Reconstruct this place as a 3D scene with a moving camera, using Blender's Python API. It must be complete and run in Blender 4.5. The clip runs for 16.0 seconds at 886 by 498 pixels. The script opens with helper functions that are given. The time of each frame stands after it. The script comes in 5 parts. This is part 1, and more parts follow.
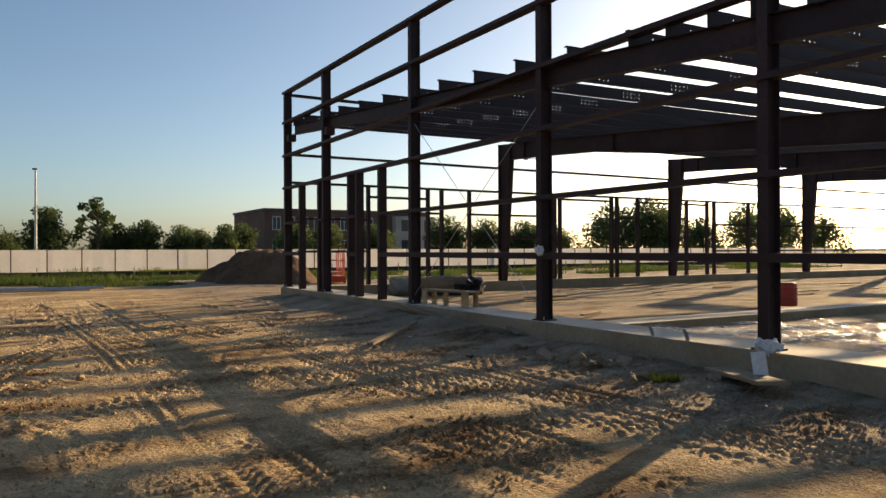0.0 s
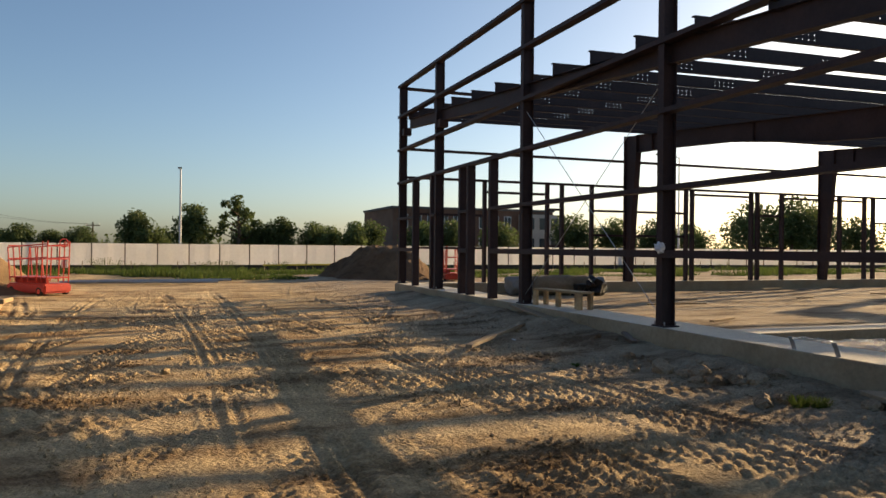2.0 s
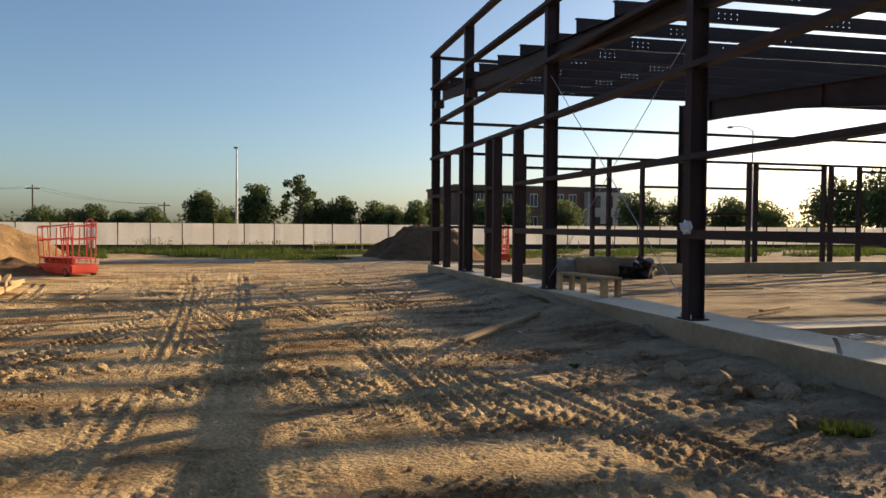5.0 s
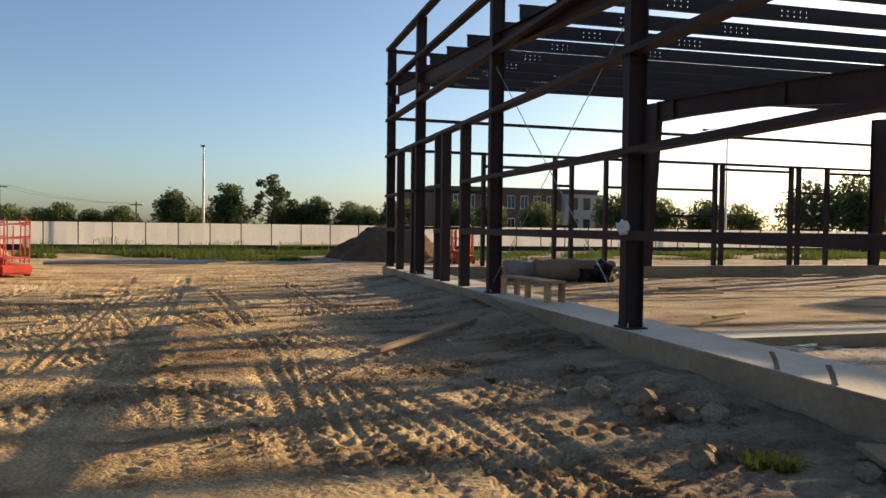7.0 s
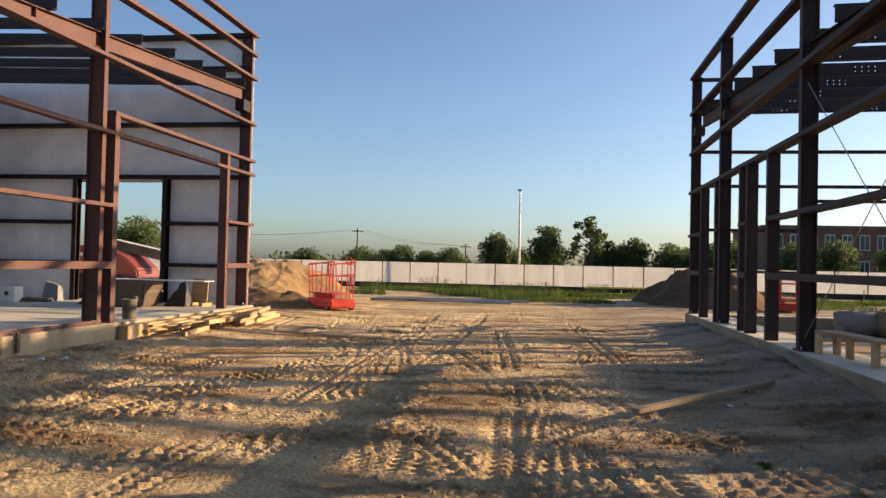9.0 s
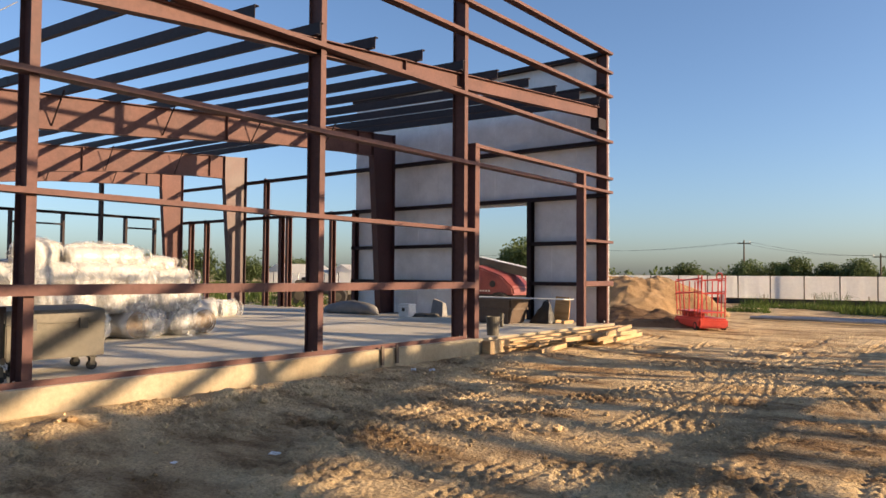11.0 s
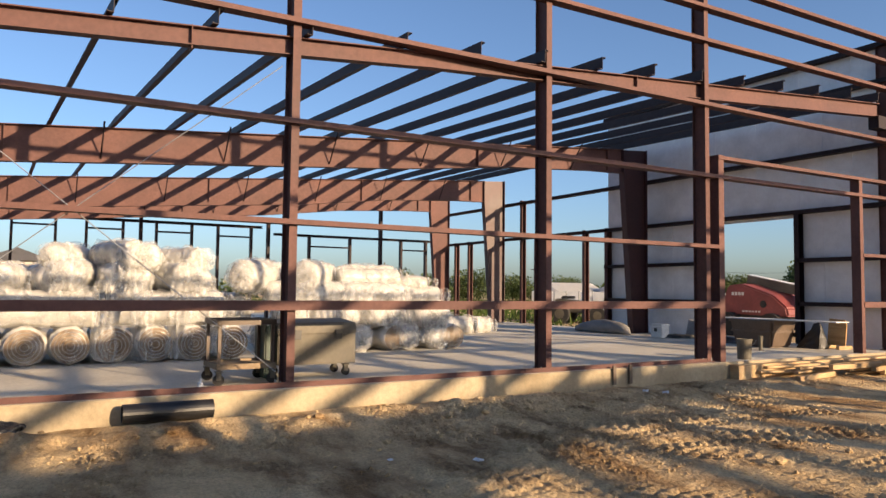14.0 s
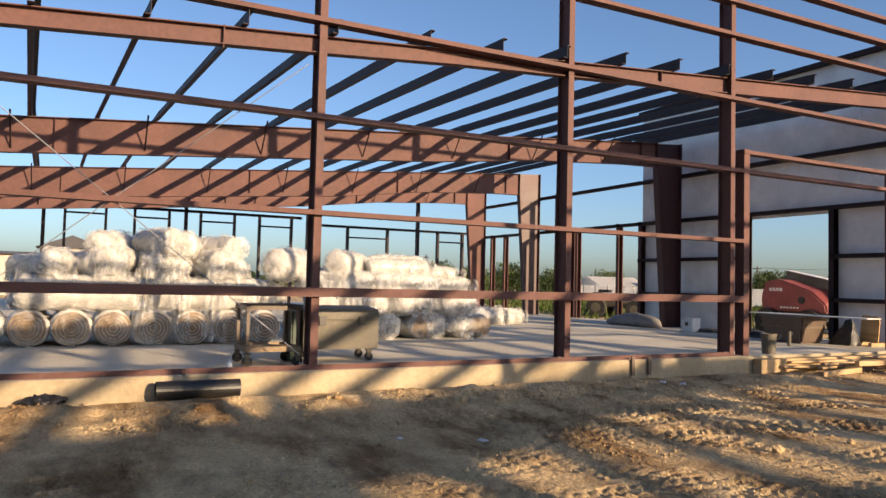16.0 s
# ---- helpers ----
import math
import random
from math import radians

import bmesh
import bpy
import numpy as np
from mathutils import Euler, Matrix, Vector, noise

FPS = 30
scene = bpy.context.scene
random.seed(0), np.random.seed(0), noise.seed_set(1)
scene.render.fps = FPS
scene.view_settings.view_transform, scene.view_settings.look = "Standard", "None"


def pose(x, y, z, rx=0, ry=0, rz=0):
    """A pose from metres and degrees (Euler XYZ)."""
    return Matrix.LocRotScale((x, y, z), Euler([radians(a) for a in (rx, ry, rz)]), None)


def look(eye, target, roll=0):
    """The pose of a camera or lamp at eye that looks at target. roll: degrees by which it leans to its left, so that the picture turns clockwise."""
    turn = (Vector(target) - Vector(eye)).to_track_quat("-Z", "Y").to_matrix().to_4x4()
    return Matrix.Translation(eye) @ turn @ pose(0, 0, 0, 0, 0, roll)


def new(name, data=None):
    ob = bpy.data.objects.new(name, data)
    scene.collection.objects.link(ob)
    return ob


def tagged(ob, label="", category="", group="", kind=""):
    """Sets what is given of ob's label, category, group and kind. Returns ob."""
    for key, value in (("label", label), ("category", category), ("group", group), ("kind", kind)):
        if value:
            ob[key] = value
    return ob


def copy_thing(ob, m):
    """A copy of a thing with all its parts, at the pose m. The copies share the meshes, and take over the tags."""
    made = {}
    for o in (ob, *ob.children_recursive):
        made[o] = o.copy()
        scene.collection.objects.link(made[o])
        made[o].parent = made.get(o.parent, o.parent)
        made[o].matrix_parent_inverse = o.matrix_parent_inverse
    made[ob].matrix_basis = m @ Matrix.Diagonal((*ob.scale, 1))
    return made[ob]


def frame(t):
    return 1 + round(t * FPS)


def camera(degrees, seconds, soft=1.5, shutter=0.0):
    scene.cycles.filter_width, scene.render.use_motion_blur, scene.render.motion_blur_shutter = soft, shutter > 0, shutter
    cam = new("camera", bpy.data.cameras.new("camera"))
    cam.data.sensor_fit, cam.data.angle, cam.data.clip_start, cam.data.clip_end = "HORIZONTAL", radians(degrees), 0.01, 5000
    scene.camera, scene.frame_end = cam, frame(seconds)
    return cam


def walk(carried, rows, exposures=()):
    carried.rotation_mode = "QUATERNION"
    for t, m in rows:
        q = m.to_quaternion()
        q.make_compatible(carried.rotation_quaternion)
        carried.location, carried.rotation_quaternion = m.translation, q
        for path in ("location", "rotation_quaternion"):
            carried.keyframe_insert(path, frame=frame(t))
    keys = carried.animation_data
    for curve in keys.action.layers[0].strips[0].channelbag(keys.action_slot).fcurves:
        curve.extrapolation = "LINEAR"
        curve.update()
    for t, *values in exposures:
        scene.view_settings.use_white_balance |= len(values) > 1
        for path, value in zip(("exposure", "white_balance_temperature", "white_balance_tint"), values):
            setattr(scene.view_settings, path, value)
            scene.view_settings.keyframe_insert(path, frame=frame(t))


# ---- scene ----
# ---------------------------------------------------------------- camera
cam = camera(62.9, 16.0)
PATH = [
    (0, (-0.023, 0.224, 1.448), (0.994, 1.946, 1.45), -0.2),
    (0.5, (0.112, 0.374, 1.439), (1.075, 2.127, 1.437), 0.0),
    (1, (0.35, 0.534, 1.406), (1.229, 2.331, 1.406), 0.4),
    (1.5, (0.559, 0.672, 1.411), (1.344, 2.512, 1.407), 0.4),
    (2, (0.731, 0.863, 1.401), (1.43, 2.737, 1.398), 0.5),
    (2.5, (0.953, 1.037, 1.396), (1.578, 2.937, 1.396), 0.7),
    (3, (1.219, 1.199, 1.388), (1.79, 3.116, 1.385), 1.0),
    (3.2, (1.318, 1.283, 1.395), (1.87, 3.205, 1.39), 1.0),
    (5.5, (2.418, 1.925, 1.426), (2.935, 3.856, 1.354), 0.4),
    (6, (2.662, 2.116, 1.426), (3.208, 4.039, 1.354), 0.6),
    (6.5, (2.887, 2.249, 1.409), (3.46, 4.164, 1.339), 0.6),
    (7, (3.137, 2.361, 1.401), (3.703, 4.279, 1.343), 0.7),
    (7.5, (3.376, 2.5, 1.381), (3.858, 4.441, 1.344), 1.1),
    (8, (3.627, 2.723, 1.378), (3.921, 4.702, 1.37), 1.3),
    (8.5, (3.807, 2.876, 1.384), (3.825, 4.876, 1.402), 1.6),
    (9, (3.947, 3.011, 1.417), (3.644, 4.988, 1.459), 1.3),
    (9.5, (4.041, 3.134, 1.414), (3.426, 5.036, 1.475), 0.8),
    (10, (4.169, 3.234, 1.467), (3.299, 5.033, 1.536), 0.7),
    (12.5, (4.639, 3.887, 1.472), (3.065, 5.12, 1.54), -0.1),
    (13, (4.782, 3.96, 1.513), (3.133, 5.09, 1.588), -0.1),
    (13.5, (4.879, 3.91, 1.488), (3.183, 4.965, 1.586), -0.0),
    (14, (5.029, 3.819, 1.473), (3.305, 4.825, 1.588), 0.6),
    (14.5, (5.131, 3.829, 1.463), (3.388, 4.802, 1.593), 0.9),
    (15, (5.303, 3.915, 1.44), (3.545, 4.858, 1.573), 1.1),
    (15.5, (5.415, 3.964, 1.453), (3.643, 4.884, 1.569), 1.2),
    (16, (5.493, 3.95, 1.439), (3.71, 4.851, 1.531), 1.4),
]
EXPOSURES = [(0.0, 0.66, 7350, 9), (3.0, 0.76, 7150, 9), (5.5, 0.78, 7100, 9), (7.0, 0.90, 7100, 9), (9.0, 1.08, 6900, 12), (10.0, 1.10, 6750, 13), (12.0, 1.02, 6500, 14), (16.0, 0.96, 6500, 14)]

walk(cam, [(t, look(eye, target, roll)) for t, eye, target, roll in PATH], EXPOSURES)

# ---------------------------------------------------------------- light
SUN_AZ, SUN_EL = radians(67.2), radians(13.6)      # azimuth clockwise from +y
world = bpy.data.worlds.new("evening_sky")
scene.world = world
world.use_nodes = True
wn = world.node_tree.nodes
sky = wn.new("ShaderNodeTexSky")
sky.sky_type, sky.sun_disc = "NISHITA", False
sky.sun_elevation, sky.sun_rotation = SUN_EL, SUN_AZ
sky.air_density, sky.dust_density, sky.ozone_density = 0.85, 1.5, 3.2
wn["Background"].inputs["Strength"].default_value = 0.105
world.node_tree.links.new(sky.outputs[0], wn["Background"].inputs["Color"])
sun_data = bpy.data.lights.new("sun", "SUN")
sun_data.energy, sun_data.angle, sun_data.color = 5.0, radians(0.53), (1.0, 0.74, 0.45)
sun_dir = Vector((math.sin(SUN_AZ) * math.cos(SUN_EL), math.cos(SUN_AZ) * math.cos(SUN_EL), math.sin(SUN_EL)))
sun = new("sun", sun_data)
sun.matrix_world = look(sun_dir * 60, (0, 0, 0))


# ---------------------------------------------------------------- materials
def material(name, rough=0.6, metal=0.0, spec=0.5):
    m = bpy.data.materials.new(name)
    m.use_nodes = True
    b = m.node_tree.nodes["Principled BSDF"]
    b.inputs["Roughness"].default_value = rough
    b.inputs["Metallic"].default_value = metal
    b.inputs["Specular IOR Level"].default_value = spec
    return m, m.node_tree.nodes, m.node_tree.links, b


def ramp_of(nodes, links, source, stops):
    r = nodes.new("ShaderNodeValToRGB")
    while len(r.color_ramp.elements) < len(stops):
        r.color_ramp.elements.new(0.5)
    for e, (at, col) in zip(r.color_ramp.elements, stops):
        e.position, e.color = at, (*col, 1)
    links.new(source, r.inputs[0])
    return r.outputs[0]


def noise_of(nodes, links, coord, scale, detail=6, rough=0.6, stretch=None):
    n = nodes.new("ShaderNodeTexNoise")
    n.inputs["Scale"].default_value, n.inputs["Detail"].default_value, n.inputs["Roughness"].default_value = scale, detail, rough
    if stretch:
        mp = nodes.new("ShaderNodeMapping")
        mp.inputs["Scale"].default_value = stretch
        links.new(coord, mp.inputs[0])
        coord = mp.outputs[0]
    links.new(coord, n.inputs["Vector"])
    return n.outputs["Fac"]


def mix_of(nodes, links, kind, fac, a, b):
    m = nodes.new("ShaderNodeMix")
    m.data_type, m.blend_type = "RGBA", kind
    for sock, v in ((m.inputs["Factor"], fac), (m.inputs["A"], a), (m.inputs["B"], b)):
        if hasattr(v, "links"):
            links.new(v, sock)
        else:
            sock.default_value = v if isinstance(v, float) else (*v, 1)
    return m.outputs["Result"]


def worn(name, dark, mid, light, big=0.8, small=18.0, rough=0.6, metal=0.0, bump=0.15, spec=0.5, vary=0.0, stretch=None, dist=0.01):
    """A surface of one colour with stains at a large and grain at a small scale, and a fine relief."""
    m, n, l, b = material(name, rough, metal, spec)
    co = n.new("ShaderNodeTexCoord").outputs["Object"]
    geo = n.new("ShaderNodeNewGeometry").outputs["Position"]
    large = noise_of(n, l, geo, big, 5, 0.6, stretch)
    fine = noise_of(n, l, geo, small, 8, 0.7, stretch)
    col = ramp_of(n, l, large, [(0.3, dark), (0.5, mid), (0.72, light)])
    grain = ramp_of(n, l, fine, [(0.25, (0.72, 0.72, 0.72)), (0.75, (1.12, 1.12, 1.12))])
    col = mix_of(n, l, "MULTIPLY", 1.0, col, grain)
    if vary:
        info = n.new("ShaderNodeObjectInfo").outputs["Random"]
        v = ramp_of(n, l, info, [(0.0, (1 - vary,) * 3), (1.0, (1 + vary * 0.6,) * 3)])
        col = mix_of(n, l, "MULTIPLY", 1.0, col, v)
    l.new(col, b.inputs["Base Color"])
    r = n.new("ShaderNodeMapRange")
    r.inputs["To Min"].default_value, r.inputs["To Max"].default_value = max(0.05, rough - 0.15), min(1, rough + 0.15)
    l.new(large, r.inputs["Value"])
    l.new(r.outputs[0], b.inputs["Roughness"])
    if bump:
        bp = n.new("ShaderNodeBump")
        bp.inputs["Strength"].default_value, bp.inputs["Distance"].default_value = bump, dist
        l.new(fine, bp.inputs["Height"])
        l.new(bp.outputs[0], b.inputs["Normal"])
    return m


STEEL = worn("red_oxide_primer_steel", (0.088, 0.043, 0.038), (0.116, 0.057, 0.050), (0.150, 0.075, 0.064), 0.9, 14, 0.62, 0, 0.08, 0.2)
# Same primer as STEEL, with the bare frame's backlit shade put into its colour.
DARKFRAME = worn("backlit_primer_steel", (0.034, 0.022, 0.023), (0.047, 0.030, 0.030), (0.066, 0.041, 0.039), 0.9, 14, 0.62, 0, 0.08, 0.2)
# Near-black steel for side-wall girts, far-end posts, brackets and braces.
DARKSTEEL = worn("near_black_girt_steel", (0.018, 0.011, 0.012), (0.026, 0.016, 0.017), (0.038, 0.022, 0.022), 0.9, 14, 0.6, 0, 0.08, 0.2)
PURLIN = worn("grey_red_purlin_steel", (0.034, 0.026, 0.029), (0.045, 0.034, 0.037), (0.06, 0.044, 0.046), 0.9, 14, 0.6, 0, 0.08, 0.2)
CONCRETE = worn("pale_concrete", (0.48, 0.435, 0.35), (0.61, 0.56, 0.46), (0.68, 0.63, 0.53), 0.55, 22, 0.8, 0, 0.1, 0.3)
# Slab sides: darker tan, the colour offsetting low sun on upright faces.
SLAB_SIDE = worn("tan_slab_side", (0.27, 0.215, 0.14), (0.37, 0.305, 0.205), (0.45, 0.38, 0.27), 0.9, 16, 0.9, 0, 0.3, 0.2)
WHITE_SHEET = worn("white_wall_sheet", (0.80, 0.805, 0.81), (0.815, 0.82, 0.825), (0.83, 0.832, 0.836), 0.5, 1.2, 0.5, 0, 0.03, 0.4)
FENCE = worn("white_fence_screen", (0.68, 0.67, 0.65), (0.76, 0.75, 0.73), (0.82, 0.81, 0.79), 0.35, 5, 0.75, 0, 0.1, 0.2, 0.06)


def let_light_through(m, share, tint):
    """Thin cloth: part of the light that falls on the far side comes through."""
    n, l = m.node_tree.nodes, m.node_tree.links
    tr = n.new("ShaderNodeBsdfTranslucent")
    tr.inputs["Color"].default_value = (*tint, 1)
    mx = n.new("ShaderNodeMixShader")
    mx.inputs[0].default_value = share
    l.new(n["Principled BSDF"].outputs[0], mx.inputs[1])
    l.new(tr.outputs[0], mx.inputs[2])
    l.new(mx.outputs[0], n["Material Output"].inputs["Surface"])


let_light_through(FENCE, 0.55, (0.85, 0.84, 0.82))
GALV = worn("galvanised_steel", (0.34, 0.35, 0.36), (0.42, 0.43, 0.44), (0.5, 0.51, 0.52), 2.0, 30, 0.45, 0.8, 0.05)
LUMBER = worn("pale_lumber", (0.34, 0.22, 0.11), (0.47, 0.32, 0.17), (0.58, 0.42, 0.24), 1.5, 25, 0.75, 0, 0.25, 0.3, 0.25, (1, 1, 6))
BOARD = worn("grey_brown_board", (0.22, 0.16, 0.10), (0.30, 0.225, 0.145), (0.37, 0.28, 0.19), 1.5, 25, 0.8, 0, 0.25, 0.3, 0.2)
LIFT_RED = worn("red_lift_paint", (0.42, 0.035, 0.02), (0.55, 0.05, 0.03), (0.62, 0.07, 0.045), 1.5, 16, 0.4, 0, 0.04, 0.5)
BLACK = worn("black_plastic", (0.010, 0.010, 0.011), (0.016, 0.016, 0.017), (0.026, 0.025, 0.025), 2.5, 25, 0.4, 0, 0.1)
DARK_RUBBER = worn("dark_rubber", (0.015, 0.014, 0.013), (0.022, 0.021, 0.02), (0.05, 0.042, 0.035), 4, 25, 0.85, 0, 0.2)
# Column primer with the shade inside the clad building put into its colour.
SHADED_COLUMN = worn("shaded_column_steel", (0.040, 0.015, 0.016), (0.054, 0.019, 0.019), (0.074, 0.026, 0.025), 0.8, 12, 0.5, 0, 0.06)


def soil(name, tones, scale=1.0, bump=0.6, clods=0.02, spoil_shade=False):
    m, n, l, b = material(name, 0.95, 0, 0.15)
    pos = n.new("ShaderNodeNewGeometry").outputs["Position"]
    big = noise_of(n, l, pos, 0.33 * scale, 6, 0.62)
    mid = noise_of(n, l, pos, 2.1 * scale, 8, 0.68)
    fine = noise_of(n, l, pos, 34 * scale, 8, 0.75)
    col = ramp_of(n, l, big, [(0.30, tones[0]), (0.47, tones[1]), (0.62, tones[2])])
    patch = ramp_of(n, l, mid, [(0.30, (0.62, 0.60, 0.58)), (0.48, (1.0, 1.0, 1.0)), (0.72, (1.18, 1.16, 1.12))])
    col = mix_of(n, l, "MULTIPLY", 1.0, col, patch)
    grain = ramp_of(n, l, fine, [(0.28, (0.52, 0.50, 0.48)), (0.5, (1, 1, 1)), (0.75, (1.32, 1.3, 1.26))])
    col = mix_of(n, l, "MULTIPLY", 1.0, col, grain)
    if spoil_shade:
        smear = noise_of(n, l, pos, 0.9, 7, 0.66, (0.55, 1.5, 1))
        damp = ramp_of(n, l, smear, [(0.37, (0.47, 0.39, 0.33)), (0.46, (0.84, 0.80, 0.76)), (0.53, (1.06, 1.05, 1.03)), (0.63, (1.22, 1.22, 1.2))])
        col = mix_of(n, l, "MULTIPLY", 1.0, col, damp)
        # Larger x: grey-brown spoil tone that also paints in shade by the frame.
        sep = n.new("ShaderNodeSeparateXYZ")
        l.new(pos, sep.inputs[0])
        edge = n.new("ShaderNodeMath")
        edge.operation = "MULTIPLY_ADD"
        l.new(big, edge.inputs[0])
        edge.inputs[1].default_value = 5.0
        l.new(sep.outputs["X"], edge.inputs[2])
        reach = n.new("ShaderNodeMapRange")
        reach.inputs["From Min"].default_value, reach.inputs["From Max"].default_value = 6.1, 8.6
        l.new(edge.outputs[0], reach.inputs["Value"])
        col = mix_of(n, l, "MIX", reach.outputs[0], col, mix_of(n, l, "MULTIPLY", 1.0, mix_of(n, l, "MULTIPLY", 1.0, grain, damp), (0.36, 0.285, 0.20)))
    l.new(col, b.inputs["Base Color"])
    add = n.new("ShaderNodeMath")
    add.operation = "MULTIPLY_ADD"
    l.new(mid, add.inputs[0])
    add.inputs[1].default_value = 1.6
    crumb = n.new("ShaderNodeTexVoronoi")
    crumb.inputs["Scale"].default_value = 26 * scale
    l.new(pos, crumb.inputs["Vector"])
    less = n.new("ShaderNodeMath")
    less.operation = "MULTIPLY_ADD"
    l.new(crumb.outputs["Distance"], less.inputs[0])
    less.inputs[1].default_value = -0.9
    l.new(fine, less.inputs[2])
    l.new(less.outputs[0], add.inputs[2])
    bp = n.new("ShaderNodeBump")
    bp.inputs["Strength"].default_value, bp.inputs["Distance"].default_value = bump, clods
    l.new(add.outputs[0], bp.inputs["Height"])
    l.new(bp.outputs[0], b.inputs["Normal"])
    return m


SOIL = soil("sandy_clay_soil", [(0.36, 0.262, 0.150), (0.50, 0.372, 0.214), (0.60, 0.458, 0.272)], bump=0.9, clods=0.026, spoil_shade=True)
PILE = soil("heaped_brown_soil", [(0.10, 0.062, 0.037), (0.15, 0.094, 0.056), (0.20, 0.13, 0.08)], 1.4, 0.8, 0.05)
SANDPILE = soil("heaped_orange_sand", [(0.27, 0.17, 0.085), (0.36, 0.235, 0.125), (0.43, 0.295, 0.165)], 1.4, 0.8, 0.05)


# ---------------------------------------------------------------- mesh helpers
def finish(bm, name, mat, parent=None, label="", smooth=False):
    me = bpy.data.meshes.new(name)
    bm.to_mesh(me)
    bm.free()
    mats = mat if isinstance(mat, (list, tuple)) else [mat]
    for k in mats:
        me.materials.append(k)
    if smooth:
        for p in me.polygons:
            p.use_smooth = True
    ob = new(name, me)
    if parent:
        ob.parent = parent
    if label:
        tagged(ob, label)
    return ob


def part(name, bm, mat, parent, label="", smooth=False):
    return finish(bm, name, mat, parent, label, smooth)


def thing(name, label, category, at=(0, 0, 0), group="", kind=""):
    e = new(name)
    e.empty_display_size = 0.2
    e.location = at
    return tagged(e, label, category, group, kind)


def hexa(bm, c):
    """A block from eight corners: four below, four above, both anticlockwise."""
    v = [bm.verts.new(p) for p in c]
    for f in ((3, 2, 1, 0), (4, 5, 6, 7), (0, 1, 5, 4), (1, 2, 6, 5), (2, 3, 7, 6), (3, 0, 4, 7)):
        bm.faces.new([v[i] for i in f])


def box(bm, x0, x1, y0, y1, z0, z1):
    hexa(bm, [(x0, y0, z0), (x1, y0, z0), (x1, y1, z0), (x0, y1, z0), (x0, y0, z1), (x1, y0, z1), (x1, y1, z1), (x0, y1, z1)])


def sweep(bm, outline, p0, p1, side):
    """A prism of a closed outline of (across, up) from p0 to p1; side is the across direction."""
    p0, p1 = Vector(p0), Vector(p1)
    d = (p1 - p0).normalized()
    s = Vector(side)
    s = (s - d * s.dot(d)).normalized()
    u = s.cross(d) * -1
    if u.z < -0.01:
        u = -u
    rings = [[bm.verts.new(p + s * a + u * b) for a, b in outline] for p in (p0, p1)]
    k = len(outline)
    for i in range(k):
        bm.faces.new((rings[0][i], rings[0][(i + 1) % k], rings[1][(i + 1) % k], rings[1][i]))
    bm.faces.new(rings[0][::-1])
    bm.faces.new(rings[1])


def i_outline(w, d, tf=0.012, tw=0.009):
    a, t, h = w / 2, tw / 2, d / 2
    return [(-a, -h), (a, -h), (a, -h + tf), (t, -h + tf), (t, h - tf), (a, h - tf), (a, h), (-a, h), (-a, h - tf), (-t, h - tf), (-t, -h + tf), (-a, -h + tf)]


def cee_outline(w, d, t=0.007, lip=0.022):
    return [(0, 0), (w, 0), (w, lip), (w - t, lip), (w - t, t), (t, t), (t, d - t), (w - t, d - t), (w - t, d - lip), (w, d - lip), (w, d), (0, d)]


def zee_outline(w, d, t=0.007, lip=0.02):
    return [(-w, 0), (t, 0), (t, d - t), (w - t, d - t), (w - t, d - lip), (w, d - lip), (w, d), (0, d), (0, t), (-w + t, t), (-w + t, lip), (-w, lip)]


def rod(bm, p0, p1, r, seg=8, r1=None):
    p0, p1 = Vector(p0), Vector(p1)
    q = (p1 - p0).to_track_quat("Z", "Y")
    rings = []
    for p, rr in ((p0, r), (p1, r if r1 is None else r1)):
        rings.append([bm.verts.new(p + q @ Vector((rr * math.cos(2 * math.pi * i / seg), rr * math.sin(2 * math.pi * i / seg), 0))) for i in range(seg)])
    for i in range(seg):
        bm.faces.new((rings[0][i], rings[0][(i + 1) % seg], rings[1][(i + 1) % seg], rings[1][i]))
    bm.faces.new(rings[0][::-1])
    bm.faces.new(rings[1])


def lathe(bm, profile, seg=16, at=(0, 0, 0)):
    rings = []
    for r, z in profile:
        rings.append([bm.verts.new((at[0] + r * math.cos(2 * math.pi * i / seg), at[1] + r * math.sin(2 * math.pi * i / seg), at[2] + z)) for i in range(seg)])
    for a, b in zip(rings, rings[1:]):
        for i in range(seg):
            bm.faces.new((a[i], a[(i + 1) % seg], b[(i + 1) % seg], b[i]))
    bm.faces.new(rings[0][::-1])
    bm.faces.new(rings[-1])


# ---------------------------------------------------------------- ground
def axis(stops):
    """Coordinates with a step that changes from stretch to stretch: (from, to, step)."""
    out = []
    for a, b, step in stops:
        out.extend(np.arange(a, b - step * 0.5, step))
    return np.array(out + [stops[-1][1]])


LATTICE = {}


def value_noise(x, y, scale, seed):
    """Smooth lattice noise from -1 to 1."""
    if seed not in LATTICE:
        LATTICE[seed] = np.random.RandomState(seed).rand(256, 256) * 2 - 1
    g = LATTICE[seed]
    u, v = x / scale, y / scale
    i, j = np.floor(u).astype(int), np.floor(v).astype(int)
    fu, fv = u - i, v - j
    fu, fv = fu * fu * (3 - 2 * fu), fv * fv * (3 - 2 * fv)
    at = lambda a, b: g[a % 256, b % 256]
    return (at(i, j) * (1 - fu) + at(i + 1, j) * fu) * (1 - fv) + (at(i, j + 1) * (1 - fu) + at(i + 1, j + 1) * fu) * fv


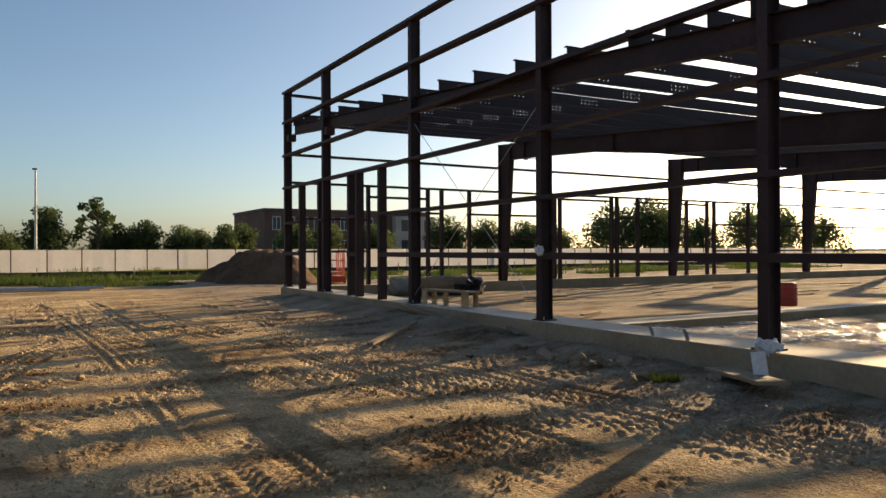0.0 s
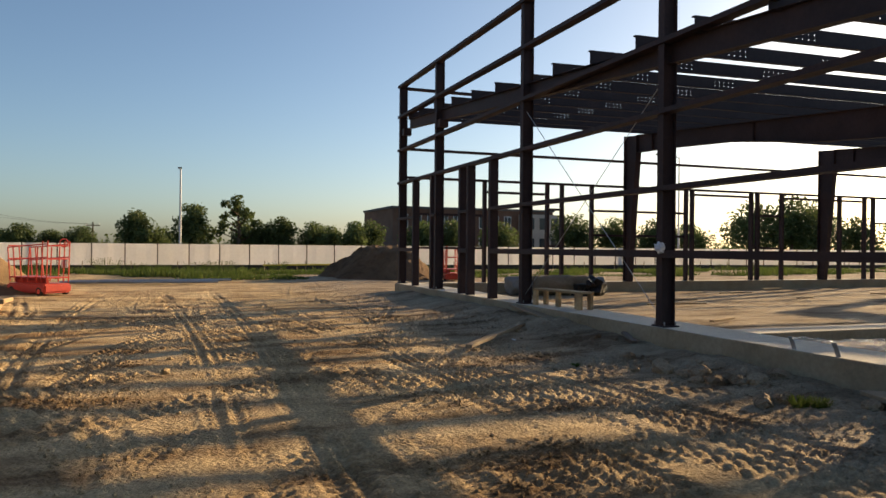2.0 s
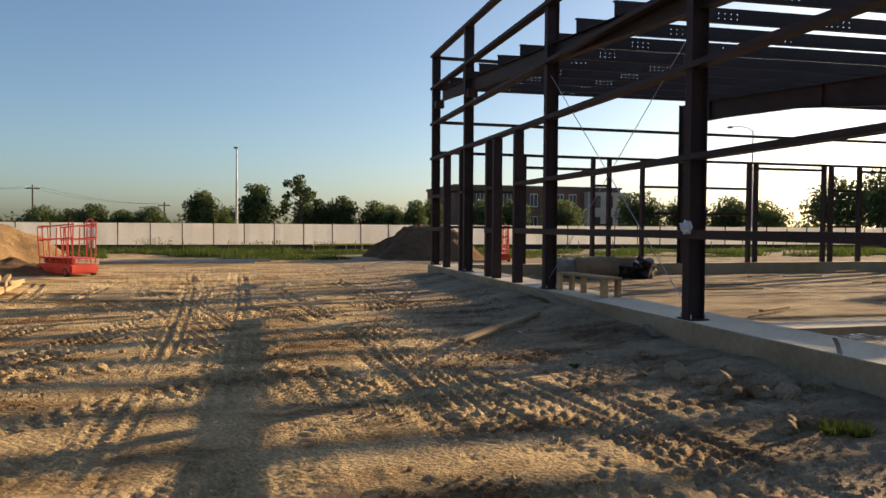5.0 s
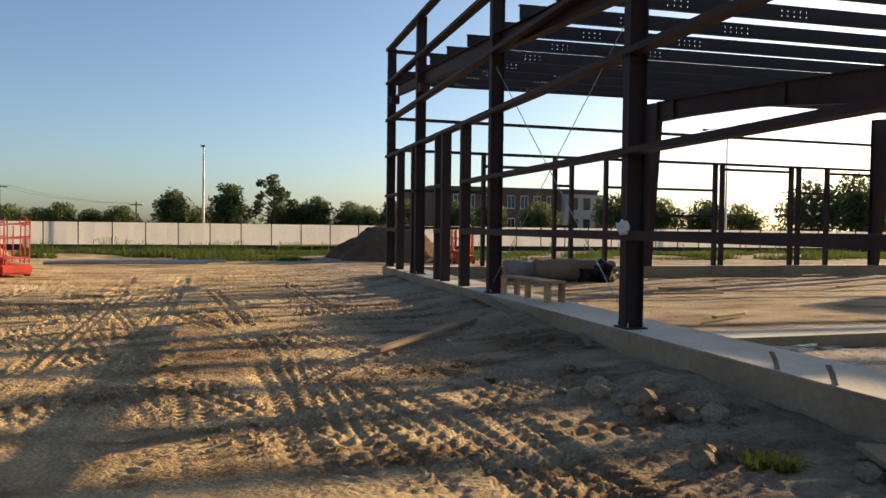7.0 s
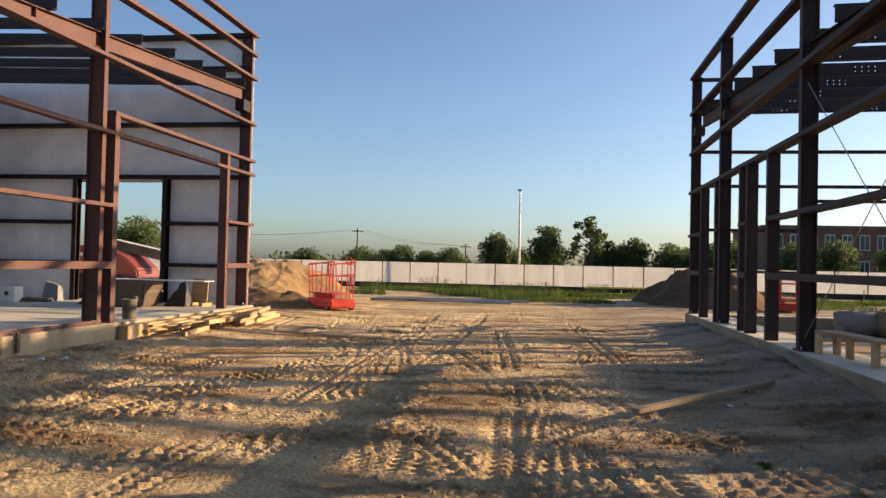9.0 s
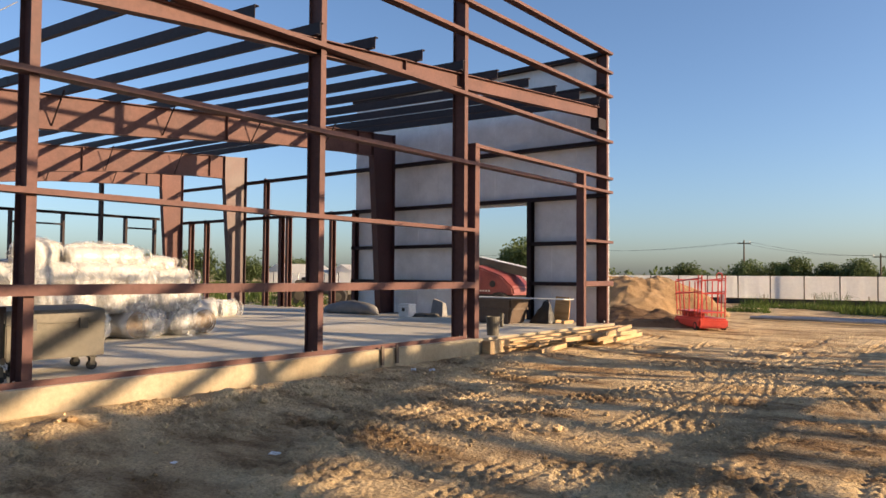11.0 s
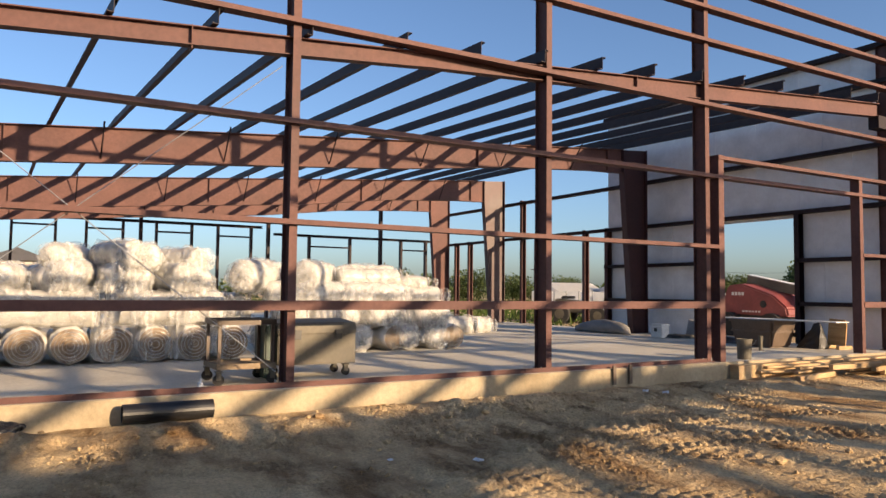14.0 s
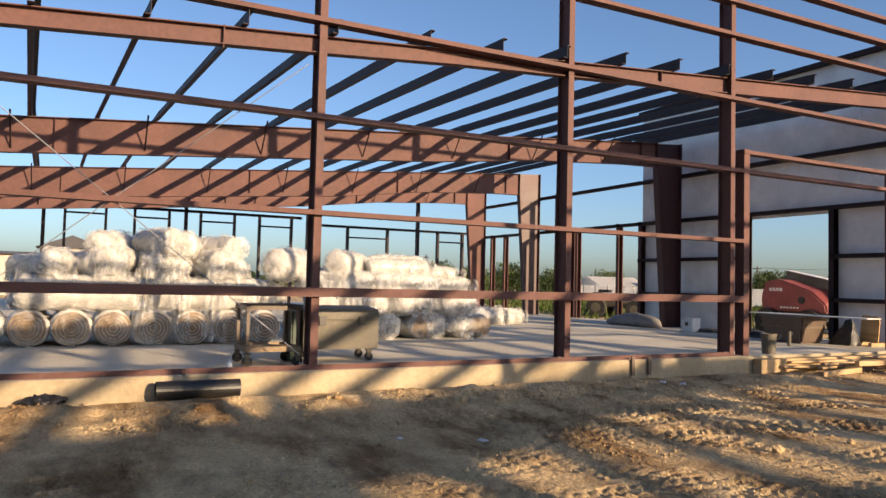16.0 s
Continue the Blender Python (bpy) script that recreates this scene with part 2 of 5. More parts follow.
def tyre_track(x, y, x0, y0, x1, y1, bow, width, pitch, lean):
    """Where one wheel pressed along a bowed line, and the relief of its lugs there."""
    dx, dy = x1 - x0, y1 - y0
    length = math.hypot(dx, dy)
    dx, dy = dx / length, dy / length
    s = (x - x0) * dx + (y - y0) * dy
    a = (x - x0) * -dy + (y - y0) * dx - bow * np.sin(np.clip(s / length, 0, 1) * math.pi)
    a = a + 0.03 * value_noise(x, y, 1.1, 78)
    ends = np.clip(s / 0.6, 0, 1) * np.clip((length - s) / 0.6, 0, 1)
    inside = np.clip((width / 2 - np.abs(a)) / 0.03, 0, 1) * ends
    rim = np.exp(-((np.abs(a) - width / 2 - 0.03) / 0.035) ** 2) * ends
    lug = np.clip(np.sin(2 * math.pi * (s + lean * np.abs(a)) / pitch) * 3.0, -1, 1)
    rib = np.clip(np.cos(2 * math.pi * a / (width / 2.5)) * 3.0 + 1.2, -1, 1)
    tread = np.minimum(lug, rib)
    kept = np.clip(0.9 + 1.1 * value_noise(x, y, 1.0, 77) + 0.3 * value_noise(x, y, 0.3, 79), 0, 1)
    return inside * kept, inside * kept * (-0.008 + min(pitch, 0.17) * 0.115 * tread) + rim * kept * 0.006


def ground_height(x, y):
    h = 0.030 * value_noise(x, y, 3.7, 1) + 0.014 * value_noise(x, y, 1.3, 2) + 0.006 * value_noise(x, y, 0.47, 3)
    near = np.clip((26 - np.abs(y - 8)) / 10, 0, 1)
    rough = np.clip(0.35 + 1.1 * value_noise(x, y, 1.7, 4), 0.06, 1.3)
    loose = near * rough * (0.012 * value_noise(x, y, 0.19, 5) + 0.014 * np.abs(value_noise(x, y, 0.105, 6)) + 0.009 * value_noise(x, y, 0.06, 13))
    clods = np.clip(value_noise(x, y, 0.13, 7) - 0.3, 0, 1) * np.clip(value_noise(x, y, 1.9, 8) + 0.1, 0, 1)
    loose = loose + near * 0.07 * clods
    pressed, lugs = np.zeros_like(x), np.zeros_like(x)
    for line in TRACKS:
        m, t = tyre_track(x, y, *line)
        lugs = lugs * (1 - m) + t
        pressed = np.maximum(pressed, m)
    h = h + loose * (1 - 0.85 * pressed) + lugs
    # loose spoil thrown up along both slabs
    left = np.exp(-((x + 3.0) / 0.55) ** 2) * np.clip((17 - y) / 3, 0, 1)
    h = h + left * (0.05 + 0.07 * value_noise(x, y, 0.55, 9) + 0.05 * value_noise(x, y, 0.21, 10))
    right = np.exp(-((x - 7.4) / 0.75) ** 2) * np.clip((24 - y) / 3, 0, 1)
    h = h + right * (0.02 + 0.13 * np.clip((y - 9.6) / 2.5, 0, 1) + 0.05 * value_noise(x, y, 0.6, 11) + 0.03 * value_noise(x, y, 0.2, 12))
    # cloddy ridge left by a bucket
    ridge = np.exp(-(((x + 0.6) * 0.8 + (y - 8.1) * 0.6) / 0.45) ** 2 - (((x + 0.6) * 0.6 - (y - 8.1) * 0.8) / 1.3) ** 2)
    h = h + ridge * (0.04 + 0.06 * np.abs(value_noise(x, y, 0.15, 14)) + 0.03 * value_noise(x, y, 0.07, 15))
    mid_yard = np.clip((x + 3.4) / 1.5, 0, 1) * np.clip((7.2 - x) / 2, 0, 1)
    return h - 0.05 - 0.05 * mid_yard


# tyre tracks: from x, y to x, y, bow, width, tread pitch, lean of the tread
TRACKS = [
    (-2.4, 5.0, 1.6, 22.0, 0.5, 0.45, 0.16, 0.6),
    (-0.4, 3.0, -1.2, 24.0, 0.4, 0.40, 0.15, 0.9),
    (-2.6, 7.6, 5.6, 16.0, -0.5, 0.44, 0.17, -0.7),
    (-2.0, 6.0, 6.4, 14.4, -0.5, 0.44, 0.17, -0.7),
    (1.2, 2.5, 0.4, 25.0, -0.3, 0.42, 0.14, -0.8),
    (1.7, 2.5, 1.9, 25.0, -0.2, 0.36, 0.14, -0.8),
    (5.6, 3.6, 4.6, 9.6, 0.1, 0.40, 0.16, 0.7),
    (3.7, 3.0, 2.7, 20.0, -0.25, 0.42, 0.15, 0.9),
    (5.3, 3.0, 4.4, 22.0, -0.25, 0.42, 0.15, 0.9),
    (2.45, 4.6, 2.45, 7.4, 0.0, 0.52, 0.10, 0.0),
    (6.3, 4.6, 3.6, 14.0, -0.25, 0.52, 0.19, 0.0),
    (7.0, 5.2, 4.3, 14.0, -0.25, 0.52, 0.19, 0.0),
]
# many older passes, most of them along the yard
passes = random.Random(17)
for k in range(58):
    x0 = passes.uniform(-3.0, 6.8)
    y0 = passes.uniform(2.0, 12.0)
    run = passes.uniform(3.5, 11.0)
    turn = passes.gauss(-0.12, 0.28)
    TRACKS.insert(0, (x0, y0, x0 + run * math.sin(turn), y0 + run * math.cos(turn), passes.uniform(-0.4, 0.4), passes.uniform(0.3, 0.48), passes.choice((0.10, 0.12, 0.15, 0.18)), passes.choice((-0.9, -0.6, 0.0, 0.6, 0.9))))
gx = axis([(-3000, -400, 400), (-400, -100, 50), (-100, -30, 10), (-30, -8, 1.2), (-8, -4.0, 0.4), (-4.0, 7.8, 0.026), (7.8, 20, 0.15), (20, 40, 0.6), (40, 110, 10), (110, 400, 50), (400, 3000, 400)])
gy = axis([(-3000, -400, 400), (-400, -60, 40), (-60, -10, 5), (-10, 1.0, 0.5), (1.0, 3.4, 0.1), (3.4, 14, 0.025), (14, 18, 0.06), (18, 24, 0.12), (24, 34, 0.25), (34, 70, 1.0), (70, 140, 5), (140, 500, 40), (500, 3000, 400)])
XX, YY = np.meshgrid(gx, gy)
flat = np.clip((90 - np.abs(YY)) / 40, 0, 1) * np.clip((60 - np.abs(XX)) / 30, 0, 1)
under = ((XX < -4.0) & (YY < 20.6)) | ((XX > 7.7) & (YY < 23.2))
ZZ = ground_height(XX, YY) * flat
ZZ = np.where(under, np.minimum(ZZ, 0.0) - 0.05, ZZ)
nx, ny = len(gx), len(gy)
co = np.stack([XX, YY, ZZ], -1).reshape(-1, 3)
idx = np.arange(nx * ny).reshape(ny, nx)
quads = np.stack([idx[:-1, :-1], idx[:-1, 1:], idx[1:, 1:], idx[1:, :-1]], -1).reshape(-1, 4)
me = bpy.data.meshes.new("ground")
me.vertices.add(len(co))
me.vertices.foreach_set("co", co.ravel())
me.loops.add(quads.size)
me.loops.foreach_set("vertex_index", quads.ravel().astype(np.int32))
me.polygons.add(len(quads))
me.polygons.foreach_set("loop_start", np.arange(0, quads.size, 4, dtype=np.int32))
me.update(calc_edges=True)
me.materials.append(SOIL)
ground = new("ground", me)
tagged(ground, "rutted sandy clay ground with tyre tracks and clods", "ground", kind="structure")


def slab(name, label, x0, x1, y0, y1, top=0.25):
    bm = bmesh.new()
    box(bm, x0, x1, y0, y1, -0.35, top)
    bmesh.ops.bevel(bm, geom=[e for e in bm.edges], offset=0.012, segments=1, affect="EDGES")
    bm.normal_update()
    # upright faces get the tan that balances their stronger sun
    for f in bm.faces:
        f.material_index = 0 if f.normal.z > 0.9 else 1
    return tagged(finish(bm, name, [CONCRETE, SLAB_SIDE]), label, "slab", kind="structure")


LX, RX, LY, RY = -3.83, 7.63, 20.75, 23.35
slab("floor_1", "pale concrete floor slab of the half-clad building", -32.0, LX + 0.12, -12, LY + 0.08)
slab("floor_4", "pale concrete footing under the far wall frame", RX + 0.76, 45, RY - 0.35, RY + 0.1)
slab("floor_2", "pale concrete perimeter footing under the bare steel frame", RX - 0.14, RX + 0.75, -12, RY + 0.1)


# ---------------------------------------------------------------- steel buildings
def steel_column(parent, x, y, z0, z1, depth=0.22, width=0.16, along="y", mat=STEEL):
    """A rolled I column standing on a base plate with anchor bolts. along: the way the web lies."""
    bm = bmesh.new()
    side = (1, 0, 0) if along == "y" else (0, 1, 0)
    o = i_outline(width, depth)
    s = Vector(side)
    u = Vector((0, 1, 0)) if along == "y" else Vector((1, 0, 0))
    rings = [[bm.verts.new(Vector((x, y, z)) + s * a + u * b) for a, b in o] for z in (z0 + 0.02, z1)]
    k = len(o)
    for i in range(k):
        bm.faces.new((rings[0][i], rings[0][(i + 1) % k], rings[1][(i + 1) % k], rings[1][i]))
    bm.faces.new(rings[0][::-1]), bm.faces.new(rings[1])
    bmesh.ops.recalc_face_normals(bm, faces=bm.faces)
    c = part("column", bm, mat, parent)
    bm = bmesh.new()
    box(bm, x - 0.14, x + 0.14, y - 0.15, y + 0.15, z0, z0 + 0.02)
    part("base_plate", bm, mat, c)
    for dx in (-0.1, 0.1):
        for dy in (-0.11, 0.11):
            bm = bmesh.new()
            rod(bm, (x + dx, y + dy, z0 + 0.018), (x + dx, y + dy, z0 + 0.075), 0.012, 6)
            part("anchor_bolt", bm, GALV, c)
    return c


def post(parent, x, y, z0, z1, w=0.09, d=0.20, facing="x", mat=STEEL):
    """A cold-formed channel post of a framed opening."""
    bm = bmesh.new()
    o = cee_outline(w, d)
    if facing == "x":
        rings = [[bm.verts.new((x - d / 2 + b, y - w / 2 + a, z)) for a, b in o] for z in (z0, z1)]
    else:
        rings = [[bm.verts.new((x - w / 2 + a, y - d / 2 + b, z)) for a, b in o] for z in (z0, z1)]
    k = len(o)
    for i in range(k):
        bm.faces.new((rings[0][i], rings[0][(i + 1) % k], rings[1][(i + 1) % k], rings[1][i]))
    bm.faces.new(rings[0][::-1]), bm.faces.new(rings[1])
    bmesh.ops.recalc_face_normals(bm, faces=bm.faces)
    return part("jamb_post", bm, mat, parent)


def girt(parent, p0, p1, side, w=0.19, d=0.075, mat=STEEL, name="girt"):
    """A cold-formed rail lying flat: wide across the wall, shallow in height."""
    bm = bmesh.new()
    t, lip = 0.006, 0.02
    o = [(-w / 2, -d / 2), (w / 2, -d / 2), (w / 2, -d / 2 + lip), (w / 2 - t, -d / 2 + lip), (w / 2 - t, -d / 2 + t), (-w / 2 + t, -d / 2 + t), (-w / 2 + t, d / 2 - t), (w / 2 - t, d / 2 - t), (w / 2 - t, d / 2 - lip), (w / 2, d / 2 - lip), (w / 2, d / 2), (-w / 2, d / 2)]
    sweep(bm, o, p0, p1, side)
    bmesh.ops.recalc_face_normals(bm, faces=bm.faces)
    return part(name, bm, mat, parent)


def tapered(parent, name, stations, width, side, mat, tf=0.014, tw=0.008, stiff=()):
    """A built-up I member: stations of (outer point, inner point); flanges at both edges of a web."""
    bm = bmesh.new()
    s = Vector(side).normalized()
    rings = []
    for o, i in stations:
        o, i = Vector(o), Vector(i)
        a = (i - o).normalized()
        w, t = width / 2, tw / 2
        pts = [o - s * w, o + s * w, o + s * w + a * tf, o + s * t + a * tf, i + s * t - a * tf, i + s * w - a * tf, i + s * w, i - s * w, i - s * w - a * tf, i - s * t - a * tf, o - s * t + a * tf, o - s * w + a * tf]
        rings.append([bm.verts.new(p) for p in pts])
    for r0, r1 in zip(rings, rings[1:]):
        for k in range(12):
            bm.faces.new((r0[k], r0[(k + 1) % 12], r1[(k + 1) % 12], r1[k]))
    bm.faces.new(rings[0][::-1]), bm.faces.new(rings[-1])
    bmesh.ops.recalc_face_normals(bm, faces=bm.faces)
    member = part(name, bm, mat, parent)
    for o, i in stiff:
        o, i = Vector(o), Vector(i)
        e = Vector((0, 0.006, 0))
        w = width / 2 - 0.01
        bm = bmesh.new()
        hexa(bm, [i - s * w - e, i + s * w - e, i + s * w + e, i - s * w + e, o - s * w - e, o + s * w - e, o + s * w + e, o - s * w + e])
        part("stiffener", bm, mat, member)
    return member


def interior_frame(parent, x, y_col, roof, y_end, depth, width=0.2, mat=STEEL, col_mat=STEEL, foot=0.3, head=0.75, swell=0.0):
    """A rigid frame: a column that widens upwards and a deep rafter running away from it."""
    y_in = y_col - head
    knee = roof(y_in) - 0.215 - depth - 0.06
    top = [((x, y_col, 0.25), (x, y_col - foot, 0.25)), ((x, y_col, knee), (x, y_in, knee)), ((x, y_col, roof(y_col) - 0.225), (x, y_in, roof(y_in) - 0.225))]
    tapered(parent, "column", top, width + 0.02, (1, 0, 0), col_mat)
    st = []
    for y, dd in ((y_in - 0.004, depth + 0.06), (y_col - 2.2, depth), (y_col - 5.2, depth * 0.94), (y_col - 8.4, depth + swell), (y_end, depth + swell * 1.3)):
        z = roof(y) - 0.215
        st.append(((x, y, z), (x, y, z - dd)))
    stiff = []
    for y in (y_col - 1.6, y_col - 6.2, y_col - 11.5, y_col - 17):
        z = roof(y) - 0.23
        stiff.append(((x, y, z), (x, y, z - depth * 0.96)))
    r = tapered(parent, "rafter", st, width, (1, 0, 0), mat, stiff=stiff)
    for y in np.arange(y_col - 3, y_end, -2.46):
        z = roof(y) - 0.215 - depth
        bm = bmesh.new()
        rod(bm, (x + 0.02, y, z + 0.03), (x + 0.55, y, roof(y) - 0.19), 0.018, 6)
        part("flange_brace", bm, DARKSTEEL, r)


def rod_brace(parent, p0, p1):
    bm = bmesh.new()
    rod(bm, p0, p1, 0.0065, 6)
    part("brace_rod", bm, GALV, parent, "thin galvanised cross-brace rod")


# ---- the bare frame
roof_r = lambda y: 4.465 + 0.072 * (y - 5.82)
bare = thing("steel_building", "bare dark steel frame of an unclad building on a footing", "building", (RX, 10, 0.25))
bare.matrix_world = pose(0, 0, 0)
RTOP = 6.62
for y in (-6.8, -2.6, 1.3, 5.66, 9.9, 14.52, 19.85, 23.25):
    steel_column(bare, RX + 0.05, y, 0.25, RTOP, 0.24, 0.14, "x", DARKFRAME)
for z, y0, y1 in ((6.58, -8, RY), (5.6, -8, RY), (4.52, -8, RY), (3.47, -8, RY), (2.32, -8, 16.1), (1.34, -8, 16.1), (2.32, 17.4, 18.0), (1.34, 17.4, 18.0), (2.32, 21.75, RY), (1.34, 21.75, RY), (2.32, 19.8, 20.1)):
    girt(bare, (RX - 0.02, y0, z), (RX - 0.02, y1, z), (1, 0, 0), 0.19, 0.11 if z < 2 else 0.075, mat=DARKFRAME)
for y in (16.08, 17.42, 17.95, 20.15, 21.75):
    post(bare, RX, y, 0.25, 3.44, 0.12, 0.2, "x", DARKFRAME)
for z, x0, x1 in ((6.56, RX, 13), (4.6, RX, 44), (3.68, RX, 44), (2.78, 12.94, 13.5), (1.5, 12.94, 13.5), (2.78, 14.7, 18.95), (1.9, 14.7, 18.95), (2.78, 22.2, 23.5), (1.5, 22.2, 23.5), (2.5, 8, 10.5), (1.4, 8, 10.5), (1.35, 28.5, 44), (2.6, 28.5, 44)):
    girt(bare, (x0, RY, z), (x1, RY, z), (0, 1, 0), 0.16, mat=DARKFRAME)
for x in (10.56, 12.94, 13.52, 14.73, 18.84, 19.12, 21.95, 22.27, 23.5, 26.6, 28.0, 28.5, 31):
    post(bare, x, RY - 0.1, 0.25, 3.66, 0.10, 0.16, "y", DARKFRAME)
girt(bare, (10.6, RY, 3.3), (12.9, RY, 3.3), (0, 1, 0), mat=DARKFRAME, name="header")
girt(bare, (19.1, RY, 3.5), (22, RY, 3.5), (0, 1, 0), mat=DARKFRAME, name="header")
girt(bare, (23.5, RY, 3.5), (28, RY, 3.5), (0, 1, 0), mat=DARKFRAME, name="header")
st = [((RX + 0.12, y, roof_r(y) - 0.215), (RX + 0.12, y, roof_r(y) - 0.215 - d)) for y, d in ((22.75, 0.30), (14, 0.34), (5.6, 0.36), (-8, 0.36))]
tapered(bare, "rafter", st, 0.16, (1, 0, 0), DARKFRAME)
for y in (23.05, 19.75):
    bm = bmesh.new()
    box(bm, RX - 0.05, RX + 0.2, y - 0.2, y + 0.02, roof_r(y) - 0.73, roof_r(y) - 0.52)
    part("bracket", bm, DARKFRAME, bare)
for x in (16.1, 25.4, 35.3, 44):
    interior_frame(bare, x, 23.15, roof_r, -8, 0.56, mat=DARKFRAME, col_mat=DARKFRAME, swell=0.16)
def punched_purlin(bm, y, z):
    """A zee purlin whose web has pairs of round-edged slots punched near the laps."""
    p0, p1 = Vector((RX - 0.05, y, z)), Vector((44.2, y - 2.0, z))
    at = lambda x: p0 + (p1 - p0) * ((x - p0.x) / (p1.x - p0.x))
    d, t, w, lip = 0.25, 0.007, 0.07, 0.02
    end = 12.2
    sweep(bm, zee_outline(w, d), at(end), p1, (0, 1, 0))
    rows = [0.085, 0.165]
    r = 0.009
    lower = [(-w, 0), (t, 0), (t, rows[0] - r), (0, rows[0] - r), (0, t), (-w + t, t), (-w + t, lip), (-w, lip)]
    upper = [(0, rows[1] + r), (t, rows[1] + r), (t, d - t), (w - t, d - t), (w - t, d - lip), (w, d - lip), (w, d), (0, d)]
    middle = [(0, rows[0] + r), (t, rows[0] + r), (t, rows[1] - r), (0, rows[1] - r)]
    for outline in (lower, middle, upper):
        sweep(bm, outline, p0, at(end), (0, 1, 0))
    holes = [8.05 + k * 0.11 for k in range(6)] + [9.35 + k * 0.11 for k in range(4)] + [11.3 + k * 0.11 for k in range(5)]
    for row in rows:
        strip = [(0, row - r), (t, row - r), (t, row + r), (0, row + r)]
        x = p0.x
        for h in holes + [end + r]:
            sweep(bm, strip, at(x), at(h - r), (0, 1, 0))
            x = h + r


ry = [22.4, 21.4, 20.05, 18.68, 17.31, 15.92, 14.58, 13.25, 11.91, 10.57, 9.18, 7.83, 7.14, 6.45, 5.82, 5.1, 3.8, 2.4, 1.0, -0.4, -1.8, -3.2, -4.6, -6.0]
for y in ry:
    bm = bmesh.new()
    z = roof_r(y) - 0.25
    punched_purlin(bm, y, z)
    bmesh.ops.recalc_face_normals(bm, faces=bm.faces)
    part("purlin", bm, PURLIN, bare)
rod_brace(bare, (RX, 14.42, 4.25), (RX, 10.02, 0.45))
rod_brace(bare, (RX, 10.0, 3.9), (RX, 14.42, 0.45))

# ---- the half-clad building
roof_l = lambda y: 4.78 + 0.0762 * (y - 4.62)
clad = thing("steel_building", "red-primed steel frame, partly clad in white wall sheets", "building", (LX, 10, 0.25))
clad.matrix_world = pose(0, 0, 0)
roof_in = lambda y: roof_l(y) + 0.11
LTOP = 7.22
for y in (-6.6, -2.3, 2.0, 6.78, 10.87, 14.50, 20.6):
    steel_column(clad, LX - 0.115, y, 0.25, LTOP, 0.29, 0.105, "x")
for z, y0, y1 in ((7.2, -8, LY), (6.7, -8, LY), (6.08, -8, LY), (4.9, -8, LY), (3.6, -8, LY), (2.32, -8, 14.72), (1.27, -8, 14.72), (2.32, 19.25, LY), (1.27, 19.25, LY), (3.95, 14.7, LY)):
    girt(clad, (LX + 0.02, y0, z), (LX + 0.02, y1, z), (-1, 0, 0), 0.19, 0.12 if z < 2 else 0.065, mat=STEEL)
post(clad, LX, 14.78, 0.25, 4.0, 0.14, 0.2)
post(clad, LX, 19.22, 0.25, 3.95, 0.12, 0.2)
st = [((LX - 0.12, y, roof_l(y) - 0.215), (LX - 0.12, y, roof_l(y) - 0.215 - d)) for y, d in ((20.3, 0.30), (14.5, 0.29), (10.9, 0.25), (8.8, 0.22), (6.6, 0.24), (-8, 0.22))]
tapered(clad, "rafter", st, 0.16, (1, 0, 0), STEEL, stiff=[((LX - 0.12, y, roof_l(y) - 0.2), (LX - 0.12, y, roof_l(y) - 0.50)) for y in (5.5, 12.85)])
bm = bmesh.new()
box(bm, LX - 0.2, LX + 0.03, 20.1, 20.5, roof_l(20) - 0.78, roof_l(20) - 0.5)
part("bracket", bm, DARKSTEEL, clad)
# nearer columns carry shade in their colour; the lit farthest keeps plain STEEL
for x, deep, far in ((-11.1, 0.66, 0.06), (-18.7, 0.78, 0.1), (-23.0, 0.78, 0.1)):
    interior_frame(clad, x, 20.45, roof_in, -8, deep, head=0.98, foot=0.62, swell=far, col_mat=SHADED_COLUMN if x > -20 else STEEL)
ly = [20.05, 19.0, 17.86, 16.69, 15.5, 14.35, 13.15, 11.95, 10.76, 9.57, 8.35, 6.97, 5.78, 4.62, 3.4, 2.15, 0.9, -0.35, -1.6, -2.9, -4.2, -5.5, -6.8]
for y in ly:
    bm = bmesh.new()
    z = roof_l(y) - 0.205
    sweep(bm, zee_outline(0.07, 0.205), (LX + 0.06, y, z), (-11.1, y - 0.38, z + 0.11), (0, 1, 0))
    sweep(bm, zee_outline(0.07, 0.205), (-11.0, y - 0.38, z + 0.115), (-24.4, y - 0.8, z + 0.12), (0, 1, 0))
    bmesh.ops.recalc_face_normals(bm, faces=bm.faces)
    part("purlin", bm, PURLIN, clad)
rod_brace(clad, (LX, 6.6, 4.3), (LX, 2.1, 0.45))
rod_brace(clad, (LX, 2.1, 4.1), (LX, 6.6, 0.45))
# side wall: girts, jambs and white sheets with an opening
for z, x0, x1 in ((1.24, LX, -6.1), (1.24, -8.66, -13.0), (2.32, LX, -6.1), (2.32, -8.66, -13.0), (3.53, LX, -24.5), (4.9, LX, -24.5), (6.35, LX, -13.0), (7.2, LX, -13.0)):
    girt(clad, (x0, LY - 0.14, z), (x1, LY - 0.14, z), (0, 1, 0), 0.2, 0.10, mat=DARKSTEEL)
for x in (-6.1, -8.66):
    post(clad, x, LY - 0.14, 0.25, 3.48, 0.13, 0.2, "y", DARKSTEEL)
for x, z1 in ((-12.9, 3.6), (-14.0, 3.6), (-16.3, 3.6), (-16.7, 3.6), (-17.6, 5.0), (-21.4, 3.6), (-22.5, 3.6)):
    post(clad, x, LY - 0.14, 0.25, z1, 0.14, 0.2, "y", STEEL)


